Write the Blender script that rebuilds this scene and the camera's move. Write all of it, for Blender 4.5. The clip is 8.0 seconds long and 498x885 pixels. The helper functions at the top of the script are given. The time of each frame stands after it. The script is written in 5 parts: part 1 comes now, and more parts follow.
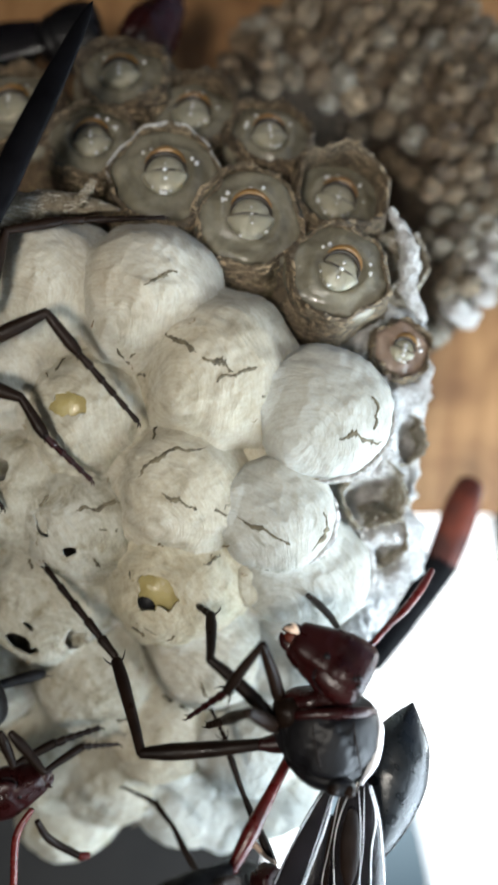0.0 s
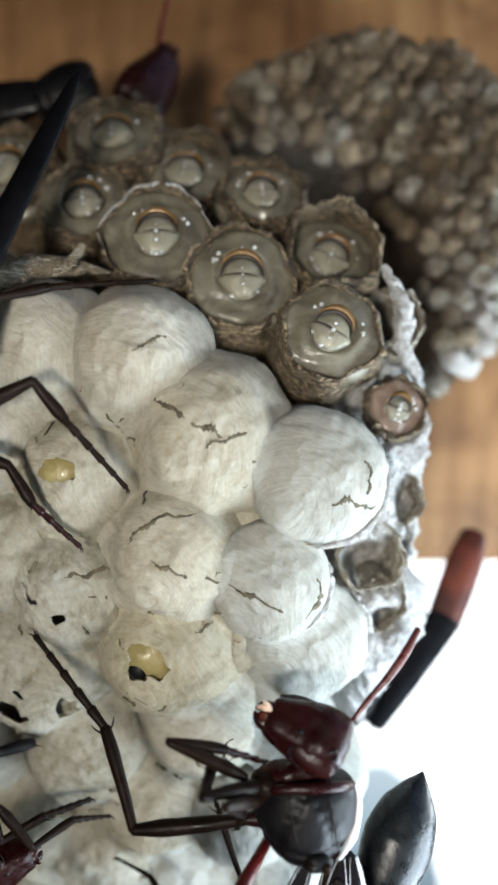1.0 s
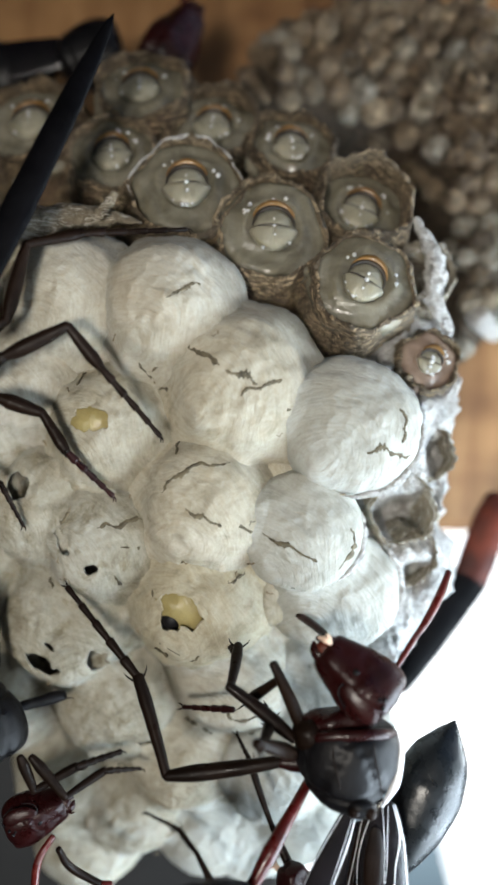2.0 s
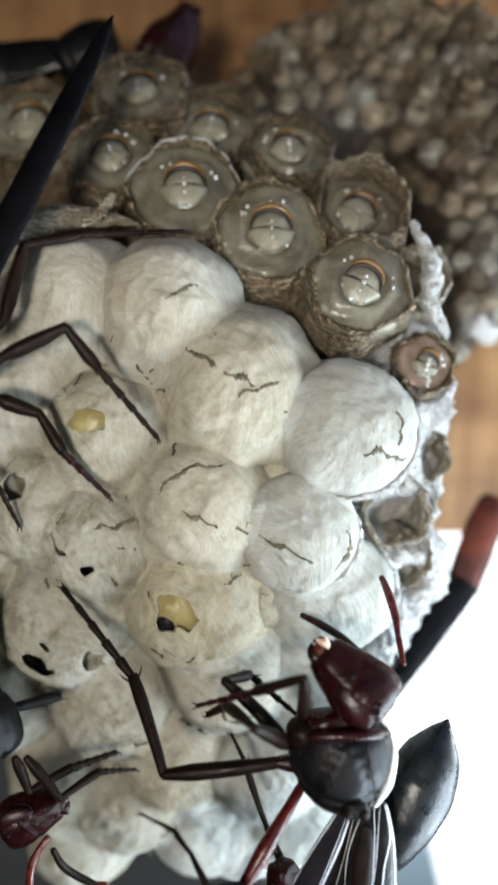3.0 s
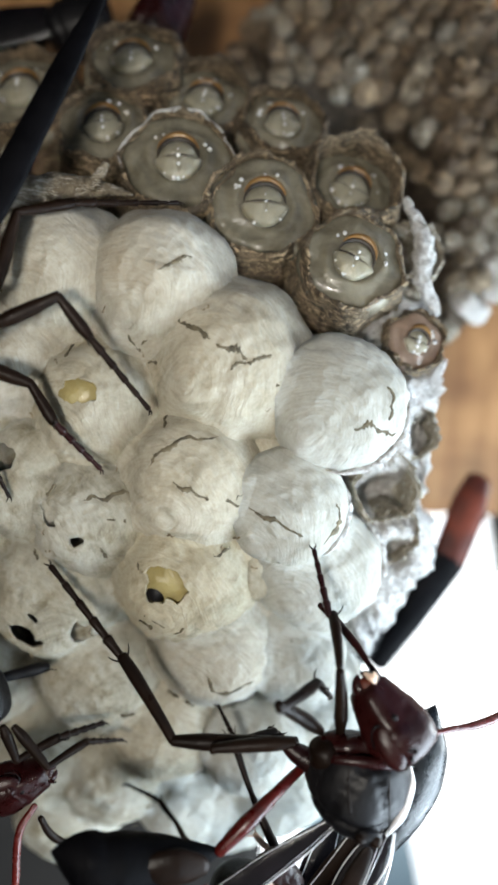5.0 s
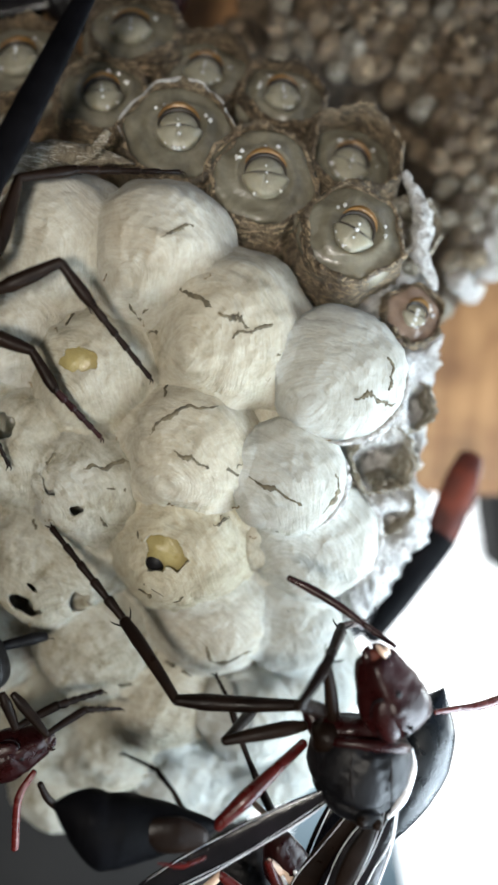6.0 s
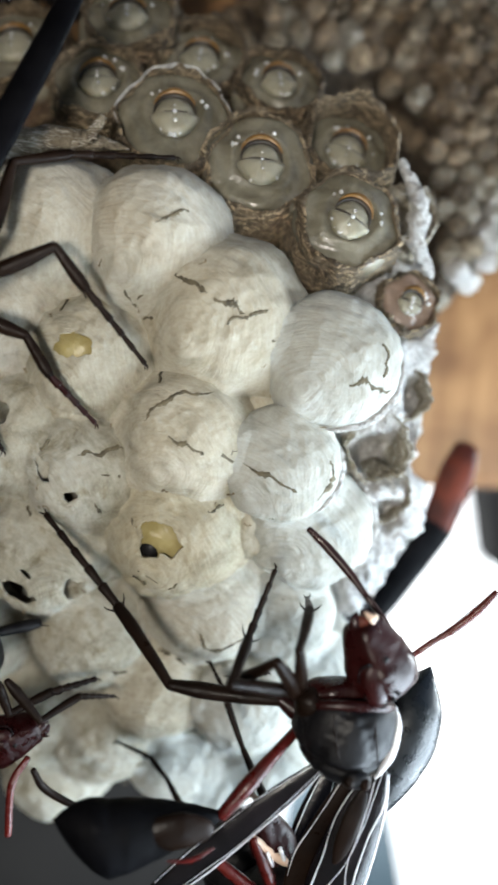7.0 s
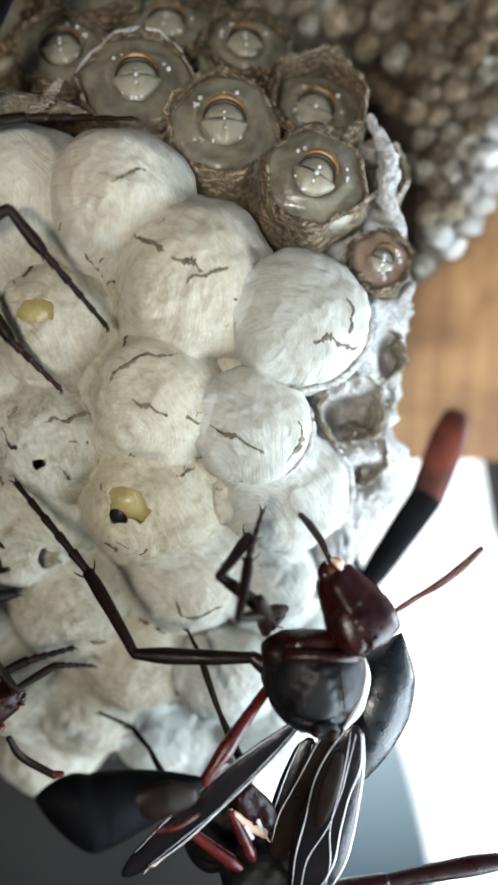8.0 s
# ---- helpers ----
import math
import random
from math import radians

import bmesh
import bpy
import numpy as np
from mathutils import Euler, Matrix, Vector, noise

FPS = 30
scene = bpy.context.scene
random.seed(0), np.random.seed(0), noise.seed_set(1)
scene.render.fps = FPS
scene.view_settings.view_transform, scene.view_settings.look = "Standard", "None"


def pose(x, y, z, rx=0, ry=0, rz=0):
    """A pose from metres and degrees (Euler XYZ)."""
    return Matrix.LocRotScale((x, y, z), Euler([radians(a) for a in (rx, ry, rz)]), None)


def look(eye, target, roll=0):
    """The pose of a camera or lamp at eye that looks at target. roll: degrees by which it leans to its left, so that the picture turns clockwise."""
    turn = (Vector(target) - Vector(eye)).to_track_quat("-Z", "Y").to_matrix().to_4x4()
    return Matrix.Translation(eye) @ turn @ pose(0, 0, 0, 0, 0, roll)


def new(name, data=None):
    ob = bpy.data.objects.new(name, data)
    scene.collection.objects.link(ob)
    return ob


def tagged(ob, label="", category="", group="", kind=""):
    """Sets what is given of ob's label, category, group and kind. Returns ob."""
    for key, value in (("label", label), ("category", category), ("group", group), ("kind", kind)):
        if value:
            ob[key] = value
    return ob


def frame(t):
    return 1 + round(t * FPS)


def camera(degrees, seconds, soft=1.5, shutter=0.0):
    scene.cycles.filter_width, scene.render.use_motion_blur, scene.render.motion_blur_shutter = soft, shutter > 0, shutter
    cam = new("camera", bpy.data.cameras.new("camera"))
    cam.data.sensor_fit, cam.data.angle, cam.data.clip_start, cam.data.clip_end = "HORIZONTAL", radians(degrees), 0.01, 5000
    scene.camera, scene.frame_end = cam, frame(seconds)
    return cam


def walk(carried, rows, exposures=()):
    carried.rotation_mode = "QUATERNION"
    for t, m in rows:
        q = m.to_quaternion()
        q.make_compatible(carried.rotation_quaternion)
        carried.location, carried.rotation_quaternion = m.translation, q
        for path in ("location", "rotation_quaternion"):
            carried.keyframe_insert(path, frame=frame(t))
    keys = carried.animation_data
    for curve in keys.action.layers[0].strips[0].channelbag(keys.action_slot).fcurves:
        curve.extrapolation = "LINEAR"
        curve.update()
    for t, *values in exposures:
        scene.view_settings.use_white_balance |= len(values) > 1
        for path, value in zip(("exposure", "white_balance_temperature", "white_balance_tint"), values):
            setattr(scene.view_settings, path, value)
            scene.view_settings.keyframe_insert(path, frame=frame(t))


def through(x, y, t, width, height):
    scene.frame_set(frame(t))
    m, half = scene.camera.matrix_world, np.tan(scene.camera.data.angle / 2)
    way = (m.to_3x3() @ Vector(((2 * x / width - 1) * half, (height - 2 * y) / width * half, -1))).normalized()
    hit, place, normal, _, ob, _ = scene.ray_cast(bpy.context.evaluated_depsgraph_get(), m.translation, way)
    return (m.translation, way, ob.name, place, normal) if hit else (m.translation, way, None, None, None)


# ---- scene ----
MM = 0.001

# ---- camera and its way (millimetres, degrees) ----
cam = camera(36.0, 8.0, soft=2.9, shutter=0.4)
PATH = [
    (0, 1.485, -1.082, 1.083, 89.263, 0.214, 0.228),
    (0.5, 2.656, 0.085, 2.886, 90.826, 0.467, 0.842),
    (1, 2.843, -0.194, 3.519, 91.246, 0.645, 1.141),
    (1.5, 1.759, 0.119, 2.003, 90.637, 0.575, 1.180),
    (1.7, 0.871, 0.119, 0.636, 90.524, 0.603, 1.391),
    (2.8, 1.044, -0.278, 1.776, 91.122, 0.465, 1.327),
    (3, 0.643, -0.085, 0.930, 90.663, 0.308, 0.854),
    (3.5, 0.000, 0.000, -0.000, 90.000, -0.000, 0.000),
    (4, 0.109, 0.008, 0.081, 89.787, -0.189, -0.090),
    (4.5, 0.041, 0.030, -0.292, 89.797, -0.044, -0.101),
    (4.7, 0.403, -0.130, 0.564, 89.780, -0.217, -0.106),
    (5.8, -1.135, -0.308, -1.444, 88.570, -0.834, -1.437),
    (6, -0.863, -0.495, -1.128, 88.795, -0.814, -1.560),
    (6.5, -2.521, -0.373, -2.033, 88.314, -1.086, -1.641),
    (7, -0.671, -0.434, -1.823, 88.609, -1.022, -1.737),
    (7.5, 2.056, -0.297, -2.381, 89.053, -0.418, -0.933),
    (8, 3.168, 0.069, -4.078, 88.359, 0.506, 0.230),
]
cam.data.dof.use_dof = True
cam.data.dof.focus_distance = 0.049
cam.data.dof.aperture_fstop = 29.0
walk(cam, [(t, pose(x * MM, y * MM, z * MM, rx, ry, rz)) for t, x, y, z, rx, ry, rz in PATH])

# ---- daylight and the torch beside the lens ----
world = bpy.data.worlds.new("world")
scene.world = world
world.use_nodes = True
wn = world.node_tree.nodes
sky = wn.new("ShaderNodeTexSky")
sky.sky_type = "NISHITA"
sky.sun_disc = False
sky.sun_elevation = radians(38)
sky.sun_rotation = radians(60)
world.node_tree.links.new(sky.outputs[0], wn["Background"].inputs[0])
wn["Background"].inputs[1].default_value = 0.12

sun = new("sun", bpy.data.lights.new("sun", "SUN"))
sun.data.energy = 2.6
sun.data.angle = radians(14)
sun.data.color = (0.80, 0.92, 1.0)
sun.matrix_world = look((0.9, 0.26, 0.0), (0, 0, 0))

# area lamp added in mid-air at the lower right, standing in for daylight
side_fill = new("side_fill_light", bpy.data.lights.new("side_fill_light", "AREA"))
side_fill.data.size = 0.07
side_fill.data.energy = 0.29
side_fill.data.color = (0.74, 0.88, 1.0)
side_fill.matrix_world = look((0.068, 0.034, -0.056), (0.002, 0.057, -0.016))

torch = new("torch", bpy.data.lights.new("torch", "AREA"))
torch.data.shape = "DISK"
torch.data.size = 0.014
torch.data.energy = 0.038
torch.data.color = (1.0, 0.945, 0.85)
torch.matrix_world = look((-0.013, -0.045, -0.013), (0.002, 0.06, 0.020))
torch.data.spread = radians(115)

scene.view_settings.exposure = 0.0


# ---- materials ----
def nodes_of(name, rough=0.6, metal=0.0):
    m = bpy.data.materials.new(name)
    m.use_nodes = True
    t = m.node_tree
    b = t.nodes["Principled BSDF"]
    b.inputs["Roughness"].default_value = rough
    b.inputs["Metallic"].default_value = metal
    return m, t, b


def add(t, kind, **values):
    n = t.nodes.new(kind)
    for key, value in values.items():
        n.inputs[key].default_value = value
    return n


def ramp(t, source, stops):
    r = t.nodes.new("ShaderNodeValToRGB")
    while len(r.color_ramp.elements) < len(stops):
        r.color_ramp.elements.new(0.5)
    for e, (p, c) in zip(r.color_ramp.elements, stops):
        e.position, e.color = p, (*c, 1)
    t.links.new(source, r.inputs[0])
    return r.outputs[0]


def mix(t, kind, factor, a, b):
    n = t.nodes.new("ShaderNodeMix")
    n.data_type, n.blend_type = "RGBA", kind
    for slot, value in ((0, factor), (6, a), (7, b)):
        if isinstance(value, (int, float)):
            n.inputs[slot].default_value = value
        elif isinstance(value, tuple):
            n.inputs[slot].default_value = (*value, 1)
        else:
            t.links.new(value, n.inputs[slot])
    return n.outputs[2]


def noise_of(t, coords, scale, detail=4, rough=0.6, distort=0.0):
    n = add(t, "ShaderNodeTexNoise", Scale=scale, Detail=detail, Roughness=rough, Distortion=distort)
    t.links.new(coords, n.inputs["Vector"])
    return n.outputs["Fac"]


def shifted(t, amount=0.05):
    """Object coordinates, moved at random from object to object."""
    c = t.nodes.new("ShaderNodeTexCoord")
    i = t.nodes.new("ShaderNodeObjectInfo")
    s = add(t, "ShaderNodeVectorMath")
    s.operation = "MULTIPLY_ADD"
    comb = t.nodes.new("ShaderNodeCombineXYZ")
    for k in range(3):
        t.links.new(i.outputs["Random"], comb.inputs[k])
    t.links.new(comb.outputs[0], s.inputs[0])
    s.inputs[1].default_value = (amount, amount * 2.3, amount * 3.7)
    t.links.new(c.outputs["Object"], s.inputs[2])
    return s.outputs[0], c.outputs["Object"], i.outputs["Random"]


def bumped(t, b, height, strength, distance):
    n = add(t, "ShaderNodeBump", Strength=strength, Distance=distance)
    t.links.new(height, n.inputs["Height"])
    t.links.new(n.outputs[0], b.inputs["Normal"])


def silk_material(name, tint, dirt, even=0.25):
    """Spun silk: tint is the hue of its threads, dirt the weight of its stains, even how little its tone varies."""
    m, t, b = nodes_of(name, 0.7)
    moved, own, rand = shifted(t)
    # threads that wind in rings round the crown of each cap
    warp = add(t, "ShaderNodeTexNoise", Scale=130.0, Detail=2.0)
    t.links.new(moved, warp.inputs["Vector"])
    wob = add(t, "ShaderNodeVectorMath")
    wob.operation = "MULTIPLY_ADD"
    t.links.new(warp.outputs["Color"], wob.inputs[0])
    wob.inputs[1].default_value = (0.0034, 0.0034, 0.0034)
    aside = add(t, "ShaderNodeVectorMath")
    aside.operation = "MULTIPLY_ADD"
    away = t.nodes.new("ShaderNodeCombineXYZ")
    turn = add(t, "ShaderNodeMath")
    turn.operation = "PINGPONG"
    turn.inputs[1].default_value = 0.13
    t.links.new(rand, turn.inputs[0])
    t.links.new(rand, away.inputs[0])
    t.links.new(turn.outputs[0], away.inputs[1])
    t.links.new(away.outputs[0], aside.inputs[0])
    aside.inputs[1].default_value = (0.0012, 0.009, 0.0)
    t.links.new(own, aside.inputs[2])
    t.links.new(aside.outputs[0], wob.inputs[2])
    sep = t.nodes.new("ShaderNodeSeparateXYZ")
    t.links.new(wob.outputs[0], sep.inputs[0])
    flat = t.nodes.new("ShaderNodeCombineXYZ")
    t.links.new(sep.outputs[0], flat.inputs[0])
    t.links.new(sep.outputs[1], flat.inputs[1])
    far = add(t, "ShaderNodeVectorMath")
    far.operation = "LENGTH"
    t.links.new(flat.outputs[0], far.inputs[0])
    spread = add(t, "ShaderNodeMath")
    spread.operation = "MULTIPLY"
    spread.inputs[1].default_value = 6.0
    t.links.new(far.outputs["Value"], spread.inputs[0])
    comb = t.nodes.new("ShaderNodeCombineXYZ")
    t.links.new(sep.outputs[0], comb.inputs[0])
    t.links.new(sep.outputs[1], comb.inputs[1])
    t.links.new(spread.outputs[0], comb.inputs[2])
    fibre = noise_of(t, comb.outputs[0], 300.0, 5, 0.7, 0.4)
    thin = noise_of(t, comb.outputs[0], 900.0, 4, 0.7, 0.5)
    fine = noise_of(t, moved, 3000.0, 4, 0.75)
    stain = noise_of(t, moved, 150.0, 4, 0.6, 0.6)
    blotch = noise_of(t, moved, 560.0, 5, 0.7, 0.6)
    base = ramp(t, stain, [(0.28, (0.395, 0.355, 0.285)), (0.44, (0.46, 0.44, 0.38)), (0.60, (0.495, 0.485, 0.44)), (0.76, (0.435, 0.425, 0.38))])
    base = mix(t, "MIX", even, base, (0.435, 0.425, 0.385))
    base = mix(t, "MULTIPLY", 0.22, base, ramp(t, fibre, [(0.34, (0.60, 0.57, 0.50)), (0.56, (1.0, 1.0, 1.0))]))
    base = mix(t, "MULTIPLY", 0.24, base, ramp(t, thin, [(0.36, (0.58, 0.56, 0.51)), (0.56, (1.0, 1.0, 1.0))]))
    cloud = noise_of(t, moved, 270.0, 6, 0.75, 1.2)
    base = mix(t, "MULTIPLY", min(1.0, 0.25 + dirt), base, ramp(t, cloud, [(0.36, (0.60, 0.58, 0.53)), (0.47, (0.86, 0.85, 0.82)), (0.58, (1.0, 1.0, 1.0))]))
    base = mix(t, "MULTIPLY", dirt, base, ramp(t, blotch, [(0.54, (1.0, 1.0, 1.0)), (0.64, (0.70, 0.66, 0.57)), (0.76, (0.42, 0.38, 0.31))]))
    base = mix(t, "MULTIPLY", 0.25, base, ramp(t, fine, [(0.34, (0.6, 0.58, 0.53)), (0.55, (1.0, 1.0, 1.0))]))
    base = mix(t, "MULTIPLY", 1.0, base, ramp(t, rand, [(0.0, tint), (1.0, tuple(0.92 * v for v in tint))]))
    t.links.new(base, b.inputs["Base Color"])
    b.inputs["Subsurface Weight"].default_value = 0.35
    b.inputs["Subsurface Radius"].default_value = (1.0, 0.85, 0.7)
    b.inputs["Subsurface Scale"].default_value = 0.0010
    b.inputs["Specular IOR Level"].default_value = 0.12
    total = add(t, "ShaderNodeMath")
    total.operation = "MULTIPLY_ADD"
    t.links.new(thin, total.inputs[0])
    total.inputs[1].default_value = 0.6
    t.links.new(fibre, total.inputs[2])
    more = add(t, "ShaderNodeMath")
    more.operation = "MULTIPLY_ADD"
    t.links.new(fine, more.inputs[0])
    more.inputs[1].default_value = 0.3
    t.links.new(total.outputs[0], more.inputs[2])
    bumped(t, b, more.outputs[0], 0.7, 0.00022)
    return m


def paper_material(name, dark, light, scale=420.0, pits=0.8, relief=0.0006, uneven=1.0):
    """Chewed wood pulp: grey-brown crust with pale flecks and pits."""
    m, t, b = nodes_of(name, 0.7)
    moved, own, rand = shifted(t)
    big = noise_of(t, moved, scale * 0.5, 5, 0.7, 1.0)
    small = noise_of(t, moved, scale * 5.0, 5, 0.75, 0.8)
    crust = add(t, "ShaderNodeTexVoronoi", Scale=scale * 5.2)
    t.links.new(moved, crust.inputs["Vector"])
    base = ramp(t, big, [(0.3, dark), (0.66, light)])
    base = mix(t, "MULTIPLY", pits, base, ramp(t, small, [(0.36, (0.34, 0.30, 0.25)), (0.6, (1.0, 1.0, 1.0))]))
    mp = add(t, "ShaderNodeMapping")
    mp.inputs["Scale"].default_value = (0.6, 0.6, 2.2)
    t.links.new(moved, mp.inputs["Vector"])
    fleck = ramp(t, noise_of(t, mp.outputs[0], scale * 3.4, 5, 0.75, 1.6), [(0.51, (0, 0, 0)), (0.60, (0.85, 0.85, 0.85))])
    base = mix(t, "MIX", fleck, base, tuple(min(0.78, v * 2.4) for v in light))
    base = mix(t, "MULTIPLY", uneven, base, ramp(t, rand, [(0.0, (0.60, 0.56, 0.52)), (0.7, (1.0, 1.0, 1.0)), (1.0, (1.12, 1.12, 1.12))]))
    t.links.new(base, b.inputs["Base Color"])
    total = add(t, "ShaderNodeMath")
    total.operation = "MULTIPLY_ADD"
    t.links.new(crust.outputs["Distance"], total.inputs[0])
    total.inputs[1].default_value = 0.6
    t.links.new(small, total.inputs[2])
    more = add(t, "ShaderNodeMath")
    more.operation = "ADD"
    t.links.new(total.outputs[0], more.inputs[0])
    t.links.new(big, more.inputs[1])
    bumped(t, b, more.outputs[0], 1.0, relief)
    return m


def wet_material(name, deep, pale, rough=0.16, through=0.35, coat=0.25):
    m, t, b = nodes_of(name, rough)
    moved, own, rand = shifted(t)
    n = noise_of(t, moved, 330.0, 5, 0.65, 0.5)
    base = ramp(t, n, [(0.3, deep), (0.68, pale)])
    t.links.new(base, b.inputs["Base Color"])
    b.inputs["Subsurface Weight"].default_value = through
    b.inputs["Subsurface Radius"].default_value = (1.0, 0.9, 0.7)
    b.inputs["Subsurface Scale"].default_value = 0.0022
    b.inputs["Coat Weight"].default_value = coat
    b.inputs["Coat Roughness"].default_value = 0.06
    b.inputs["Specular IOR Level"].default_value = 0.3
    bumped(t, b, noise_of(t, moved, 480.0, 5, 0.6, 0.6), 0.5, 0.0005)
    return m


def shell_material(name, deep, pale, rough=0.3, gloss=0.25):
    m, t, b = nodes_of(name, rough)
    b.inputs["Specular IOR Level"].default_value = gloss
    moved, own, rand = shifted(t)
    n = noise_of(t, moved, 330.0, 4, 0.6)
    t.links.new(ramp(t, n, [(0.35, deep), (0.7, pale)]), b.inputs["Base Color"])
    r = ramp(t, noise_of(t, moved, 900.0, 3), [(0.3, (rough * 0.7,) * 3), (0.7, (min(1, rough * 1.6),) * 3)])
    t.links.new(r, b.inputs["Roughness"])
    bumped(t, b, noise_of(t, moved, 2400.0, 3, 0.7), 0.35, 0.00012)
    return m


def wood_material():
    m, t, b = nodes_of("wood", 0.55)
    c = t.nodes.new("ShaderNodeTexCoord").outputs["Object"]
    mp = add(t, "ShaderNodeMapping")
    mp.inputs["Scale"].default_value = (1.0, 1.0, 0.13)
    t.links.new(c, mp.inputs["Vector"])
    grain = noise_of(t, mp.outputs[0], 260.0, 5, 0.6, 1.2)
    broad = noise_of(t, c, 60.0, 4, 0.6, 0.8)
    base = ramp(t, grain, [(0.3, (0.23, 0.108, 0.038)), (0.55, (0.36, 0.19, 0.076)), (0.75, (0.45, 0.26, 0.115))])
    dark = ramp(t, broad, [(0.36, (0.42, 0.33, 0.27)), (0.6, (1.0, 1.0, 1.0))])
    t.links.new(mix(t, "MULTIPLY", 0.8, base, dark), b.inputs["Base Color"])
    bumped(t, b, grain, 0.3, 0.0006)
    return m


def plain_material(name, colour, rough, scale=300.0, spread=0.25):
    m, t, b = nodes_of(name, rough)
    moved, own, rand = shifted(t)
    n = noise_of(t, moved, scale, 4)
    low = tuple(v * (1 - spread) for v in colour)
    t.links.new(ramp(t, n, [(0.3, low), (0.7, colour)]), b.inputs["Base Color"])
    bumped(t, b, n, 0.2, 0.0002)
    return m


def glow_material(name, colour, strength):
    m, t, b = nodes_of(name, 1.0)
    b.inputs["Base Color"].default_value = (0, 0, 0, 1)
    b.inputs["Emission Color"].default_value = (*colour, 1)
    b.inputs["Emission Strength"].default_value = strength
    return m


SILK = silk_material("silk", (1.0, 0.995, 0.975), 0.3)
SILK_CREAM = silk_material("cream_silk", (1.0, 0.97, 0.90), 0.4)
# few stains; bluish tint put in for daylight on the right and lower caps
SILK_CLEAN_DAYLIT = silk_material("clean_daylit_silk", (0.95, 0.99, 1.02), 0.12, 0.75)
SILK_TAN = silk_material("tan_silk", (1.0, 0.945, 0.82), 0.5)
SILK_OLD = silk_material("old_silk", (0.93, 0.93, 0.905), 0.8, 0.1)
PAPER = paper_material("paper", (0.065, 0.045, 0.026), (0.28, 0.215, 0.135), 420.0, 0.85, 0.0009)
# raised towards white for daylight on the far cells; also a cell's pale rim
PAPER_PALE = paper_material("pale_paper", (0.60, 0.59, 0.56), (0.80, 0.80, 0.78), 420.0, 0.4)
# far comb behind its cells, darkened for the shade between them
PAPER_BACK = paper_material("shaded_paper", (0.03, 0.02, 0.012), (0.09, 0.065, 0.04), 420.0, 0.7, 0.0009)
# pale paper whitened further, for the daylight on the comb's right side
DAYLIT_WHITE = paper_material("daylit_white_paper", (0.54, 0.53, 0.51), (0.74, 0.74, 0.73), 420.0, 0.6, 0.0007, 0.0)
PAPER_TAN = paper_material("tan_paper", (0.24, 0.205, 0.145), (0.43, 0.39, 0.30), 300.0)
PAPER_FAR = paper_material("far_paper", (0.11, 0.075, 0.043), (0.29, 0.215, 0.135), 420.0, 0.6, 0.0009)
PAPER_TAIL = paper_material("tail_paper", (0.10, 0.073, 0.045), (0.28, 0.225, 0.155), 420.0, 0.6, 0.0009)
PAPER_FAR_PALE = paper_material("far_pale_paper", (0.20, 0.165, 0.115), (0.42, 0.37, 0.29), 420.0)
SEAM = plain_material("seam", (0.16, 0.135, 0.085), 0.85, 1500.0, 0.8)
CRUMB = plain_material("crumb", (0.27, 0.21, 0.13), 0.85, 1500.0, 0.6)
LARVA = wet_material("larva_skin", (0.088, 0.080, 0.058), (0.215, 0.198, 0.152), 0.24, 0.6, 0.15)
LARVA_PINK = wet_material("pink_larva_skin", (0.15, 0.11, 0.085), (0.29, 0.215, 0.17), 0.24, 0.6, 0.15)
LARVA_HEAD = wet_material("larva_head", (0.185, 0.174, 0.13), (0.27, 0.253, 0.195), 0.34, 0.6, 0.06)
AMBER = plain_material("amber", (0.22, 0.115, 0.03), 0.3, 900.0, 0.6)
CREASE = plain_material("crease", (0.022, 0.016, 0.011), 0.5)
PUPA = wet_material("pupa_skin", (0.20, 0.158, 0.058), (0.33, 0.275, 0.125), 0.34, 0.35, 0.08)
BLACK = shell_material("black_shell", (0.003, 0.003, 0.0038), (0.007, 0.0065, 0.0075), 0.38, 0.2)
MAROON = shell_material("maroon_shell", (0.008, 0.0012, 0.0013), (0.022, 0.0032, 0.0031), 0.28, 0.28)
RED = shell_material("red_shell", (0.035, 0.0032, 0.003), (0.11, 0.011, 0.008), 0.24, 0.4)
BROWN = shell_material("brown_shell", (0.005, 0.0027, 0.0018), (0.013, 0.007, 0.0045), 0.36, 0.10)
RUST = shell_material("rust_wing", (0.035, 0.007, 0.004), (0.13, 0.026, 0.012), 0.4, 0.2)
WING = shell_material("dark_wing", (0.003, 0.003, 0.004), (0.010, 0.008, 0.010), 0.17, 0.36)
# near-white for glints painted on veins and thorax edge, and for white face marks
GLINT_MARK = plain_material("vein", (0.85, 0.86, 0.9), 0.15)
PALE = plain_material("pale_mark", (0.75, 0.55, 0.42), 0.4)
SLATE = shell_material("slate_shell", (0.006, 0.0075, 0.009), (0.013, 0.016, 0.019), 0.26, 0.34)
MATT = shell_material("matt_black", (0.0012, 0.0012, 0.0016), (0.003, 0.003, 0.004), 0.5, 0.05)
WOOD = wood_material()
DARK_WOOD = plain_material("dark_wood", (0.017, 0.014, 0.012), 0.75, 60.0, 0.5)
PLASTER = plain_material("plaster", (0.30, 0.27, 0.23), 0.9, 20.0)
# the distant shape glows instead of being lit, deeper blue towards the bottom
DISTANCE_GLOW = glow_material("glowing_distance", (0.47, 0.63, 0.74), 1.0)
_t = DISTANCE_GLOW.node_tree
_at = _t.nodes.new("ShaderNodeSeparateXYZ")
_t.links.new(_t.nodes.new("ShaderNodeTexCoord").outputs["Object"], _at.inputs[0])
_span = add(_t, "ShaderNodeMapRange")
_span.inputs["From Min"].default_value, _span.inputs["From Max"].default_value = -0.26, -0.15
